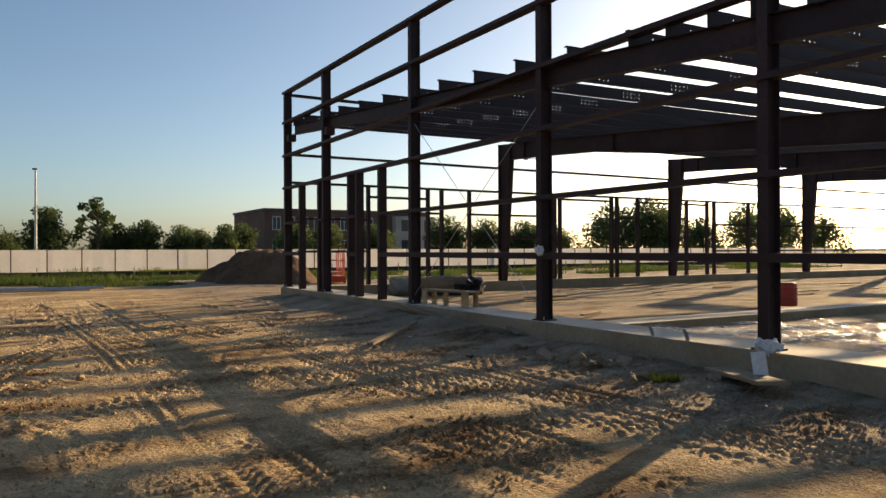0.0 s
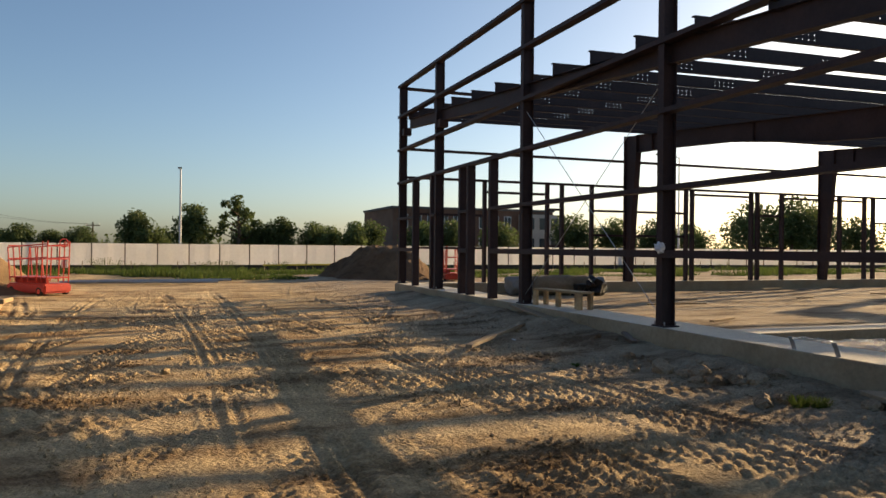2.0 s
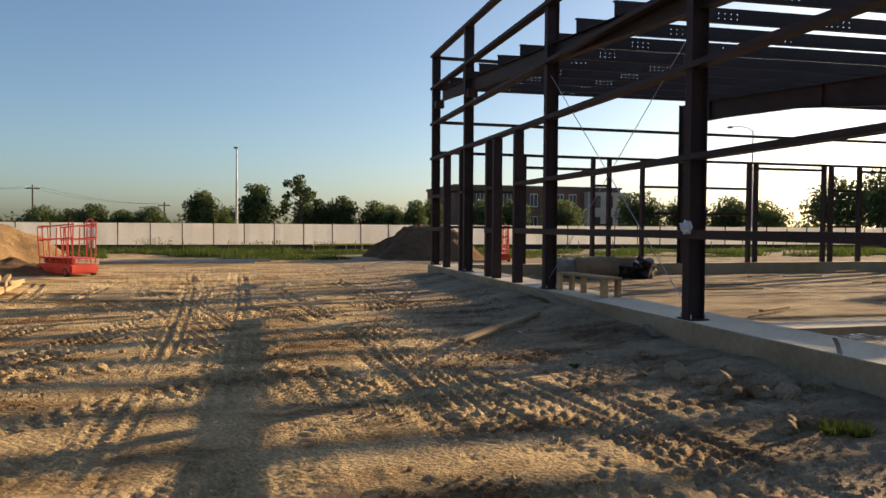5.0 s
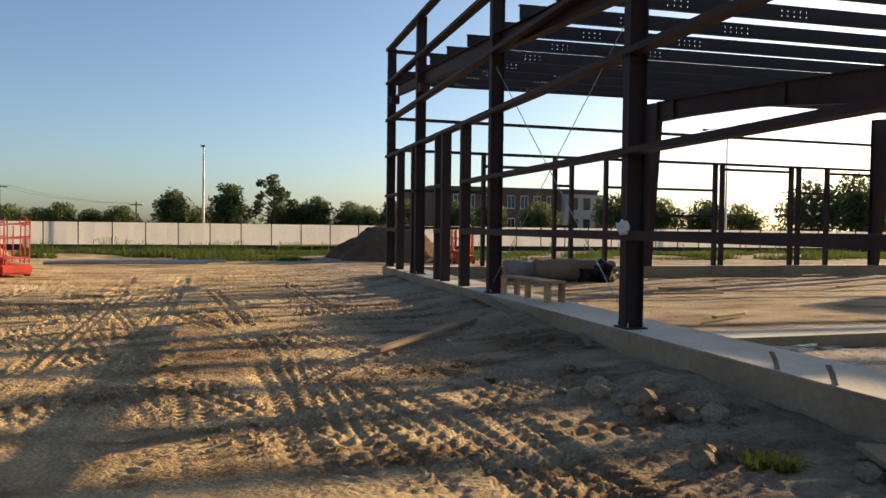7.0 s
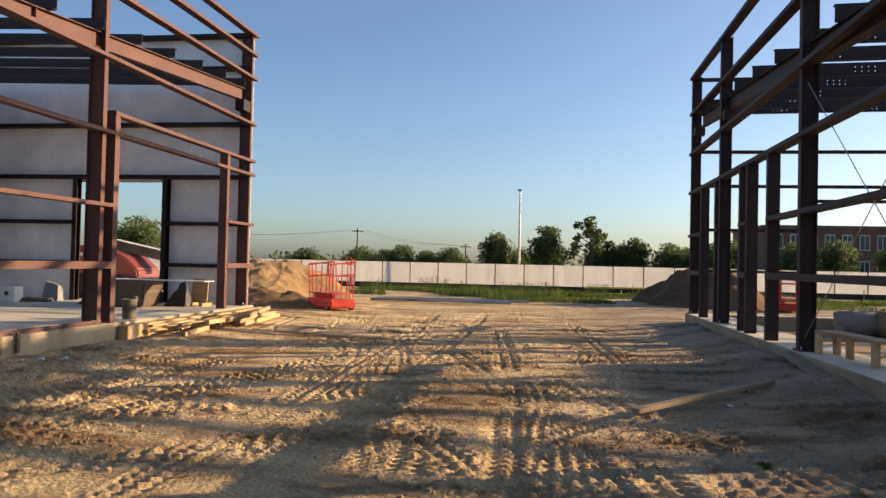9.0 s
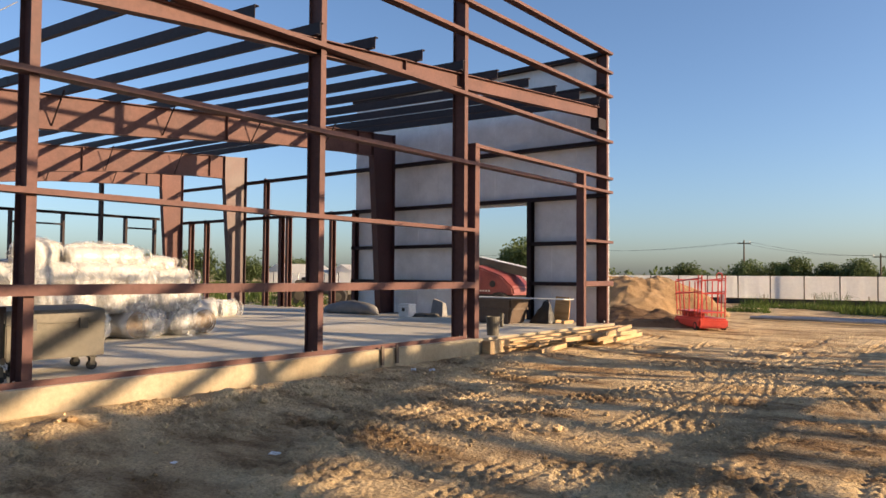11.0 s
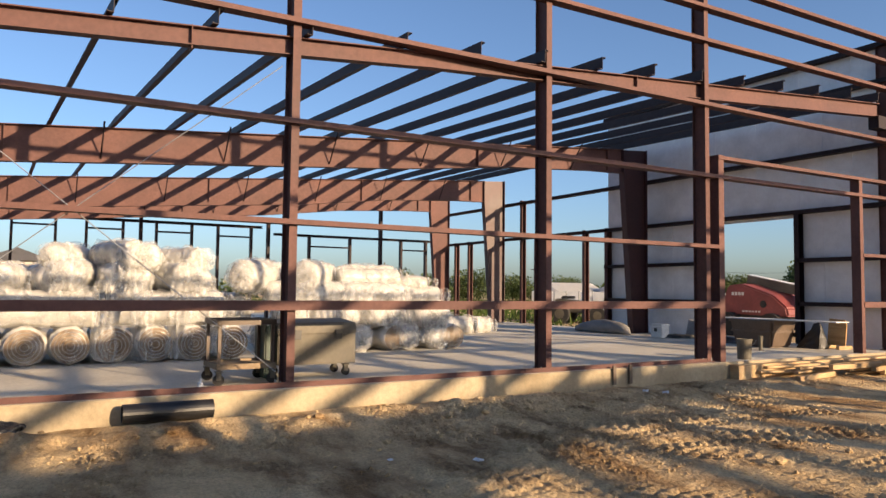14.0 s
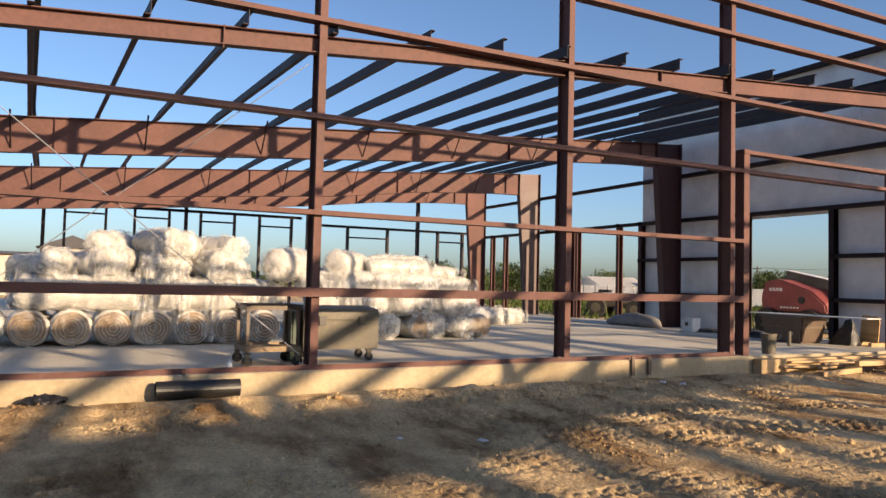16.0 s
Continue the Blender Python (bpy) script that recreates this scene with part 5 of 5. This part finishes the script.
tagged(finish(bm, "sack", GREY_SACK, smooth=True), "long grey woven sack lying full on the slab", "sack")
for i, (x, y, w, d, h, mat, lab) in enumerate(((-9.0, 19.3, 0.5, 0.2, 0.10, BLACK, "flat black scrap lying by the white wall"), (-8.75, 19.9, 0.45, 0.25, 0.5, GREY_SACK, "grey sheet metal offcut leaning by the wall"), (-8.9, 19.6, 0.7, 0.3, 0.09, GREY_METAL, "low grey metal offcut on the slab"), (-7.0, 19.2, 0.8, 0.5, 0.14, BLACK, "dark heap of straps on the slab"))):
    bm = bmesh.new()
    hexa(bm, [(-w / 2, -d / 2, 0), (w / 2, -d / 2, 0), (w / 2, d / 2, 0), (-w / 2, d / 2, 0), (-w / 2, d * 0.1, h), (w * 0.3, d * 0.1, h * 0.8), (w * 0.35, d / 2, h * 0.75), (-w / 2, d / 2, h)])
    bmesh.ops.subdivide_edges(bm, edges=bm.edges[:], cuts=2, use_grid_fill=True)
    lumpy(bm, 0.03, 7, i)
    ob = finish(bm, "scrap", mat)
    ob.location = (x, y, 0.255)
    tagged(ob, lab, "scrap")

# lumber thrown down along the slab edge
rg = random.Random(4)
for i in range(20):
    ln = rg.uniform(1.2, 3.2)
    w, t = rg.choice(((0.09, 0.038), (0.14, 0.038), (0.09, 0.088)))
    bm = bmesh.new()
    box(bm, -w / 2, w / 2, -ln / 2, ln / 2, 0, t)
    bmesh.ops.bevel(bm, geom=bm.edges[:], offset=0.004, segments=1, affect="EDGES")
    ob = finish(bm, "lumber", LUMBER)
    lay = i // 6
    x, y = -3.2 + rg.uniform(-0.36, 0.42) , rg.uniform(16.2, 20.4)
    ob.matrix_world = pose(x, y, -0.04 + lay * 0.07 + rg.uniform(0, 0.03), rg.uniform(-1, 1), rg.uniform(-2, 2), rg.uniform(-16, 16))
    tagged(ob, "pale sawn lumber length lying by the slab", "lumber", "lumber by the slab")
bm = bmesh.new()
box(bm, -3.68, -3.5, 14.9, 21.0, -0.1, 0.2)
tagged(finish(bm, "form_board", LUMBER), "long pale form board along the slab edge", "form board")

# black drain pipe, rag and scraps along the slab
e = thing("drain_pipe", "short black plastic drain pipe against the slab", "pipe", (-3.56, 5.31, 0.10))
bm = bmesh.new()
seg = 22
prof = [(0.105, -0.48), (0.105, 0.48), (0.09, 0.48), (0.09, -0.48)]
rings = [[bm.verts.new((rr * math.cos(2 * math.pi * i / seg), yy, rr * math.sin(2 * math.pi * i / seg))) for i in range(seg)] for rr, yy in prof]
for k in range(4):
    for i in range(seg):
        bm.faces.new((rings[k][i], rings[k][(i + 1) % seg], rings[(k + 1) % 4][(i + 1) % seg], rings[(k + 1) % 4][i]))
bmesh.ops.recalc_face_normals(bm, faces=bm.faces)
part("barrel", bm, BLACK, e, smooth=False)
bm = bmesh.new()
bmesh.ops.create_icosphere(bm, subdivisions=4, radius=0.2)
for v in bm.verts:
    v.co = Vector((v.co.x * 0.6, v.co.y * 1.15, v.co.z * 0.42))
lumpy(bm, 0.07, 7, 4)
lumpy(bm, 0.03, 17, 5)
ob = finish(bm, "rag", BLACK)
ob.location = (-3.52, 3.69, 0.03)
tagged(ob, "crumpled black plastic rag on the soil", "rag")
for i, (x, y, s_) in enumerate(((-2.9, 12.4, 0.06), (-0.75, 7.6, 0.05), (-3.1, 12.2, 0.05), (-1.2, 6.9, 0.035), (5.9, 11.4, 0.04))):
    bm = bmesh.new()
    bmesh.ops.create_icosphere(bm, subdivisions=2, radius=s_)
    for v in bm.verts:
        v.co.z *= 0.3
    lumpy(bm, s_ * 0.5, 20, i)
    ob = finish(bm, "paper_scrap", WHITE_SCRAP)
    ob.location = (x, y, float(ground_height(np.array([x]), np.array([y]))[0]) + s_ * 0.2)
    tagged(ob, "white crumpled paper scrap on bare soil", "litter", "litter on the soil")
rg = random.Random(8)
clod = bmesh.new()
bmesh.ops.create_icosphere(clod, subdivisions=2, radius=1.0)
lumpy(clod, 0.35, 1.3, 2)
clod_ob = finish(clod, "clod", SOIL)
clod_ob.location, clod_ob.scale = (-2.6, 8.9, -0.02), (0.07, 0.06, 0.05)
tagged(clod_ob, "dry lump of sandy clay on the ground", "clod", "loose clods")
for i in range(170):
    side = rg.random()
    if side < 0.45:
        x, y = rg.gauss(-2.75, 0.42), rg.uniform(3, 14)
    elif side < 0.7:
        x, y = rg.gauss(6.5, 0.5), rg.uniform(5, 14)
    else:
        x, y = rg.uniform(-2.5, 6.0), rg.uniform(5, 14)
    x = min(7.2, max(-3.4, x))
    s_ = rg.choice((0.015, 0.02, 0.025, 0.03, 0.04, 0.055))
    if abs(x - 3.5) < 2.4 and s_ > 0.035:
        s_ = 0.025
    z = float(ground_height(np.array([x]), np.array([y]))[0])
    c = copy_thing(clod_ob, pose(x, y, z + s_ * 0.25, 0, 0, rg.uniform(0, 360)))
    c.scale = (s_ * rg.uniform(0.8, 1.5), s_ * rg.uniform(0.8, 1.3), s_ * 0.75)

for i in range(26):
    x, y = rg.gauss(6.55, 0.28), rg.gauss(7.5, 0.75)
    s_ = rg.choice((0.05, 0.06, 0.08, 0.1, 0.13))
    z = float(ground_height(np.array([x]), np.array([y]))[0])
    c = copy_thing(clod_ob, pose(min(7.25, x), y, z + s_ * 0.3, 0, 0, rg.uniform(0, 360)))
    c.scale = (s_ * rg.uniform(0.8, 1.4), s_ * rg.uniform(0.8, 1.3), s_ * 0.7)


# ---------------------------------------------------------------- lifts and machines
def scissor_lift(x, y, turn, label):
    e = thing("scissor_lift", label, "lift", (x, y, 0), "red lifts")
    e.rotation_euler = (0, 0, radians(turn))
    bm = bmesh.new()
    box(bm, -0.85, 0.85, -0.44, 0.44, 0.0, 0.27)
    bmesh.ops.bevel(bm, geom=bm.edges[:], offset=0.05, segments=2, affect="EDGES")
    part("chassis", bm, LIFT_RED, e)
    for dx in (-0.6, 0.6):
        for dy in (-0.4, 0.4):
            bm = bmesh.new()
            rod(bm, (dx, dy - 0.05, 0.05), (dx, dy + 0.05, 0.05), 0.12, 18)
            w = part("wheel", bm, DARK_RUBBER, e)
            bm = bmesh.new()
            rod(bm, (dx, dy - 0.055, 0.05), (dx, dy + 0.055, 0.05), 0.07, 12)
            part("rim", bm, LIFT_RED, w)
    for k in range(3):
        for s_ in (-1, 1):
            bm = bmesh.new()
            z0 = 0.27 + k * 0.04
            rod(bm, (-0.7 * s_, 0.22, z0), (0.7 * s_, 0.22, z0 + 0.07), 0.03, 6)
            part("scissor_arm", bm, LIFT_RED, e)
    bm = bmesh.new()
    box(bm, -0.82, 0.82, -0.36, 0.36, 0.42, 0.46)
    part("platform", bm, LIFT_RED, e)
    for dx in (-0.8, -0.58, -0.36, 0.0, 0.28, 0.56, 0.8):
        for dy in (-0.35, 0.35):
            bm = bmesh.new()
            lean = 0.12 if dx > 0.2 else -0.06
            rod(bm, (dx, dy, 0.3), (dx + lean, dy, 1.32 if dx > -0.5 else 1.5), 0.02, 6)
            part("post", bm, LIFT_RED, e)
    for z in (0.98, 1.36):
        for dy in (-0.35, 0.35):
            bm = bmesh.new()
            rod(bm, (-0.86, dy, z + 0.06), (0.92, dy, z - 0.05), 0.02, 6)
            part("rail", bm, LIFT_RED, e)
        for dx in (-0.82, 0.88):
            bm = bmesh.new()
            rod(bm, (dx, -0.35, z), (dx, 0.35, z), 0.02, 6)
            part("rail", bm, LIFT_RED, e)
    bm = bmesh.new()
    box(bm, -0.74, -0.46, -0.42, -0.37, 0.72, 1.0)
    part("control_box", bm, FRAME_WHITE, e, "white control box")
    bm = bmesh.new()
    pts = [(-0.8 + 0.18 * math.sin(a), -0.2, 1.45 + 0.12 * math.cos(a)) for a in [k * math.pi / 5 for k in range(11)]]
    for p0, p1 in zip(pts, pts[1:]):
        rod(bm, p0, p1, 0.018, 6)
    part("hose", bm, LIFT_RED, e)
    return e


scissor_lift(-2.95, 25.0, 134, "red scissor lift with folded arms and guard rails")
scissor_lift(12.6, 31.6, 80, "red scissor lift parked behind the bare frame")
e = thing("boom_lift", "faded red boom lift with a grey boom behind the wall", "boom lift", (-11.9, 27.2, 0))
bm = bmesh.new()
prof = [(-1.1, 0.75), (1.5, 0.7), (1.45, 1.0), (0.9, 1.45), (-0.35, 1.85), (-0.95, 1.78), (-1.15, 1.2)]
f0 = [bm.verts.new((a, -0.75, c)) for a, c in prof]
f1 = [bm.verts.new((a, 0.75, c)) for a, c in prof]
bm.faces.new(f0), bm.faces.new(f1[::-1])
for i in range(len(prof)):
    bm.faces.new((f0[(i + 1) % len(prof)], f0[i], f1[i], f1[(i + 1) % len(prof)]))
bmesh.ops.recalc_face_normals(bm, faces=bm.faces)
bmesh.ops.bevel(bm, geom=bm.edges[:], offset=0.06, segments=2, affect="EDGES")
part("hood", bm, DULL_RED, e)
bm = bmesh.new()
rod(bm, (0.55, -0.77, 1.12), (0.55, -0.75, 1.12), 0.13, 16)
part("port", bm, BLACK, e)
for k in range(4):
    bm = bmesh.new()
    box(bm, -0.75 + k * 0.14, -0.65 + k * 0.14, -0.765, -0.752, 1.42, 1.54)
    part("marking", bm, FRAME_WHITE, e, "pale worn marking")
for k in range(6):
    bm = bmesh.new()
    box(bm, -0.3 + k * 0.13, -0.22 + k * 0.13, -0.765, -0.752, 0.82, 0.88)
    part("marking", bm, FRAME_WHITE, e, "pale worn marking")
bm = bmesh.new()
sweep(bm, [(-0.16, -0.17), (0.16, -0.17), (0.16, 0.17), (-0.16, 0.17)], (-0.7, 0.2, 2.0), (2.7, 0.45, 1.3), (0, 1, 0))
part("boom", bm, GREY_METAL, e, "grey telescopic boom")
for dx in (-0.8, 0.9):
    for dy in (-0.8, 0.8):
        bm = bmesh.new()
        rod(bm, (dx, dy - 0.14, 0.36), (dx, dy + 0.14, 0.36), 0.45, 20)
        part("wheel", bm, DARK_RUBBER, e)
bm = bmesh.new()
box(bm, -1.0, 1.2, -0.6, 0.6, 0.4, 0.78)
part("chassis", bm, BLACK, e)

bm = bmesh.new()
sweep(bm, [(-0.18, -0.012), (0.18, -0.012), (0.18, 0.012), (-0.18, 0.012)], (-0.66, 0.2, 2.185), (2.72, 0.45, 1.49), (0, 1, 0))
part("boom_cap", bm, FRAME_WHITE, e, "pale edge plate along the boom")


def tractor(x, y, turn):
    e = thing("tractor", "dark site tractor with large black tyres on grass", "tractor", (x, y, 0))
    e.rotation_euler = (0, 0, radians(turn))
    for dx, r in ((-0.9, 0.48), (0.95, 0.42)):
        for dy in (-0.75, 0.75):
            bm = bmesh.new()
            rod(bm, (dx, dy - 0.17, r - 0.06), (dx, dy + 0.17, r - 0.06), r, 22)
            bmesh.ops.bevel(bm, geom=bm.edges[:], offset=0.03, segments=1, affect="EDGES")
            w = part("tyre", bm, DARK_RUBBER, e)
            bm = bmesh.new()
            rod(bm, (dx, dy - 0.175, r - 0.06), (dx, dy + 0.175, r - 0.06), r * 0.5, 14)
            part("rim", bm, GREY_METAL, w)
    bm = bmesh.new()
    hexa(bm, [(-1.3, -0.5, 0.45), (1.4, -0.5, 0.45), (1.4, 0.5, 0.45), (-1.3, 0.5, 0.45), (-1.25, -0.45, 1.15), (1.3, -0.45, 0.95), (1.3, 0.45, 0.95), (-1.25, 0.45, 1.15)])
    bmesh.ops.bevel(bm, geom=bm.edges[:], offset=0.05, segments=2, affect="EDGES")
    part("body", bm, GREY_METAL, e)
    bm = bmesh.new()
    box(bm, -1.0, -0.4, -0.28, 0.28, 1.14, 1.28)
    bmesh.ops.bevel(bm, geom=bm.edges[:], offset=0.04, segments=2, affect="EDGES")
    part("seat", bm, BLACK, e)


tractor(-22.4, 27.8, 35)
BLUE = worn("faded_blue_paint", (0.05, 0.12, 0.28), (0.07, 0.16, 0.36), (0.10, 0.2, 0.42), 1.2, 14, 0.5, 0, 0.05)
e = thing("container", "small faded blue steel container on grass", "container", (-23.6, 32.4, 0))
e.rotation_euler = (0, 0, radians(40))
bm = bmesh.new()
box(bm, -0.9, 0.9, -0.8, 0.8, -0.08, 1.66)
part("body", bm, BLUE, e)
bm = bmesh.new()
box(bm, -0.95, 0.95, -0.85, 0.85, 1.664, 1.74)
part("lid", bm, BLUE, e)
for k in range(8):
    bm = bmesh.new()
    box(bm, -0.85 + k * 0.22, -0.77 + k * 0.22, -0.83, -0.803, 0.02, 1.6)
    part("rib", bm, BLUE, e)

# ---------------------------------------------------------------- things by the bare frame
def plank(name, label, p0, p1, w, t, mat=BOARD, roll=0):
    p0, p1 = Vector(p0), Vector(p1)
    bm = bmesh.new()
    sweep(bm, [(-w / 2, 0), (w / 2, 0), (w / 2, t), (-w / 2, t)], p0, p1, (p1 - p0).cross(Vector((0, 0, 1))))
    bmesh.ops.recalc_face_normals(bm, faces=bm.faces)
    bmesh.ops.bevel(bm, geom=bm.edges[:], offset=0.004, segments=1, affect="EDGES")
    return tagged(finish(bm, name, mat), label, "plank")


plank("plank", "weathered grey-brown plank lying on bare soil", (4.8, 10.66, -0.06), (6.66, 12.6, 0.02), 0.10, 0.05)
plank("plank", "grey board leaning against the concrete footing", (7.3, 12.45, 0.05), (7.43, 14.6, 0.2), 0.2, 0.04)
plank("plank", "short dark offcut lying by the footing", (7.2, 10.0, 0.0), (7.36, 10.5, 0.08), 0.09, 0.04, BROWN_PLASTIC)
bench = thing("work_bench", "low rough lumber work bench on the footing", "bench", (7.96, 13.5, 0.25))
bench.rotation_euler = (0, 0, radians(8))
bm = bmesh.new()
box(bm, -0.16, 0.16, -0.8, 0.75, 0.30, 0.34)
bmesh.ops.bevel(bm, geom=bm.edges[:], offset=0.004, segments=1, affect="EDGES")
part("top", bm, LUMBER, bench)
for dy in (-0.72, -0.5, 0.1, 0.68):
    for dx in ((-0.13, 0.13) if dy in (-0.72, 0.68) else (0.0,)):
        bm = bmesh.new()
        box(bm, dx - 0.03, dx + 0.03, dy - 0.055, dy + 0.055, 0, 0.30)
        part("leg", bm, LUMBER, bench)


def cloth(name, label, x, y, z, sx, sy, sz, seed, mat=WHITE_SCRAP):
    bm = bmesh.new()
    bmesh.ops.create_icosphere(bm, subdivisions=3, radius=1)
    for v in bm.verts:
        v.co = Vector((v.co.x * sx, v.co.y * sy, v.co.z * sz))
    lumpy(bm, max(sx, sy, sz) * 0.5, 2.2 / max(sx, sy, sz), seed)
    lumpy(bm, max(sx, sy, sz) * 0.18, 7 / max(sx, sy, sz), seed + 3)
    ob = finish(bm, name, mat)
    ob.location = (x, y, z)
    return tagged(ob, label, "cloth")


cloth("rag", "white rag caught on the column rail", 7.50, 9.8, 1.43, 0.05, 0.09, 0.08, 3)
cloth("plastic_bag", "white plastic bag at the column foot", 7.42, 5.48, 0.32, 0.1, 0.15, 0.07, 6)
e = thing("foam_block", "stepped white foam block on bare soil", "foam block", (7.12, 5.3, 0.0))
e.rotation_euler = (radians(-8), radians(10), radians(35))
bm = bmesh.new()
v = [(-0.25, 0), (0.3, 0), (0.3, 0.08), (0.12, 0.08), (0.12, 0.2), (-0.02, 0.2), (-0.02, 0.27), (-0.25, 0.3)]
f0 = [bm.verts.new((a, -0.03, c)) for a, c in v]
f1 = [bm.verts.new((a, 0.12, c)) for a, c in v]
bm.faces.new(f0), bm.faces.new(f1[::-1])
for i in range(8):
    bm.faces.new((f0[(i + 1) % 8], f0[i], f1[i], f1[(i + 1) % 8]))
bmesh.ops.recalc_face_normals(bm, faces=bm.faces)
part("block", bm, WHITE_SCRAP, e)
plank("plank", "wide grey-brown board tilted in loose soil", (7.2, 6.0, 0.0), (6.5, 4.78, 0.08), 0.34, 0.04)
for y in (6.75, 7.35):
    bm = bmesh.new()
    pts = [(7.56, y, 0.2), (7.53, y + 0.02, 0.34), (7.5, y + 0.03, 0.40)]
    for a, b in zip(pts, pts[1:]):
        sweep(bm, [(-0.03, -0.004), (0.03, -0.004), (0.03, 0.004), (-0.03, 0.004)], a, b, (0, 1, 0))
    tagged(finish(bm, "anchor_strap", GALV), "short bent galvanised anchor strap in the footing", "strap", "anchor straps")
for y in (12.1, 12.45):
    bm = bmesh.new()
    box(bm, -3.69, -3.66, y - 0.03, y + 0.03, 0.0, 0.3)
    tagged(finish(bm, "anchor_strap", BROWN_PLASTIC), "dark form stake against the slab edge", "strap", "anchor straps")
# rumpled plastic ground sheet inside the bare frame
n = 70
k = np.linspace(0, 1, n + 1)
u, v = np.meshgrid(k, k)
sx_, sy_ = 8.7 + 4.6 * u, 5.0 + 4.4 * v - 0.9 * u
sz_ = 0.06 + 0.05 * value_noise(sx_, sy_, 0.5, 71) + 0.05 * np.abs(value_noise(sx_, sy_, 0.22, 72)) + 0.03 * value_noise(sx_, sy_, 0.1, 73)
bm = bmesh.new()
g = [[bm.verts.new((sx_[j, i], sy_[j, i], sz_[j, i])) for i in range(n + 1)] for j in range(n + 1)]
for j in range(n):
    for i in range(n):
        bm.faces.new((g[j][i], g[j][i + 1], g[j + 1][i + 1], g[j + 1][i]))
tagged(finish(bm, "ground_sheet", FILM), "rumpled clear plastic ground sheet on soil", "plastic sheet")
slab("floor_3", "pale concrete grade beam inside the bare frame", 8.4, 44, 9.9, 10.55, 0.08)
e = thing("drum", "red plastic drum standing on the soil", "drum", (17.0, 11.75, -0.02))
bm = bmesh.new()
lathe(bm, [(0.24, 0), (0.27, 0.04), (0.27, 0.2), (0.285, 0.22), (0.27, 0.24), (0.27, 0.44), (0.285, 0.46), (0.27, 0.48), (0.25, 0.58)], 20)
part("body", bm, LIFT_RED, e)
bm = bmesh.new()
lathe(bm, [(0.2, 0.58), (0.2, 0.6), (0.19, 0.605)], 16)
part("lid", bm, BLACK, e)
for i, (x, y, ln, r, t, mat) in enumerate(((11.5, 21.9, 1.5, 0.29, 100, GREY_SACK), (12.5, 21.5, 1.8, 0.31, 80, BOARD), (12.0, 22.4, 1.6, 0.27, 95, GREY_SACK), (13.5, 21.7, 1.3, 0.29, 60, GREY_SACK))):
    ob = finish(roll_mesh(ln, r, 200 + i), "carpet_roll", mat, smooth=True)
    ob.location = (x, y, r - 0.08)
    ob.rotation_euler = (0, 0, radians(t - 90))
    tagged(ob, "dusty grey roll of sheeting lying on soil", "roll", "rolls on the soil")
cloth("tarp", "dark crumpled tarp between rolls on the soil", 13.3, 21.2, 0.16, 0.6, 0.45, 0.28, 12, BLACK)
for i in range(14):
    rg2 = random.Random(300 + i)
    x, y = rg2.uniform(9.5, 30), rg2.uniform(12.5, 22)
    plank("lumber", "thin scrap of lumber on the soil", (x, y, -0.03), (x + rg2.uniform(0.6, 2.0), y + rg2.uniform(-0.5, 0.5), -0.03), 0.09, 0.04, LUMBER)


# drifts of small crumbs of clay thrown up by the wheels
rng = np.random.RandomState(77)
n = 16000
cx = rng.uniform(-3.5, 7.3, n * 4)
cy = 3.2 + rng.rand(n * 4) ** 1.3 * 14
dens = np.clip(value_noise(cx, cy, 1.1, 91) * 1.3 + 0.5 * value_noise(cx, cy, 0.4, 92) + 0.5 * np.exp(-((cx + 2.9) / 0.7) ** 2) + 0.3 * np.exp(-((cx - 6.4) / 0.9) ** 2) - 0.15, 0, 1)
pick = np.flatnonzero(rng.rand(n * 4) < dens)[:n]
cx, cy = cx[pick], cy[pick]
n = len(cx)
cz = ground_height(cx, cy)
size = 0.006 + 0.022 * rng.rand(n) ** 3
oct_v = np.array([(1, 0, 0), (0, 1, 0), (-1, 0, 0), (0, -1, 0), (0, 0, 0.8), (0, 0, -0.5)])
oct_f = np.array([(0, 1, 4), (1, 2, 4), (2, 3, 4), (3, 0, 4), (1, 0, 5), (2, 1, 5), (3, 2, 5), (0, 3, 5)])
turn = rng.rand(n) * 6.28
base = oct_v[None] * (0.65 + 0.7 * rng.rand(n, 6, 1)) * size[:, None, None]
rx_ = base[:, :, 0] * np.cos(turn)[:, None] - base[:, :, 1] * np.sin(turn)[:, None]
ry_ = base[:, :, 0] * np.sin(turn)[:, None] + base[:, :, 1] * np.cos(turn)[:, None]
verts = np.stack([rx_ + cx[:, None], ry_ + cy[:, None], base[:, :, 2] + (cz + size * 0.3)[:, None]], -1).reshape(-1, 3)
faces = (oct_f[None] + (np.arange(n) * 6)[:, None, None]).reshape(-1, 3)
cm = bpy.data.meshes.new("soil_crumbs")
cm.from_pydata(verts.tolist(), [], faces.tolist())
cm.materials.append(SOIL)
tagged(new("soil_crumbs", cm), "loose crumbs and small clods of sandy clay", "soil", kind="stuff")
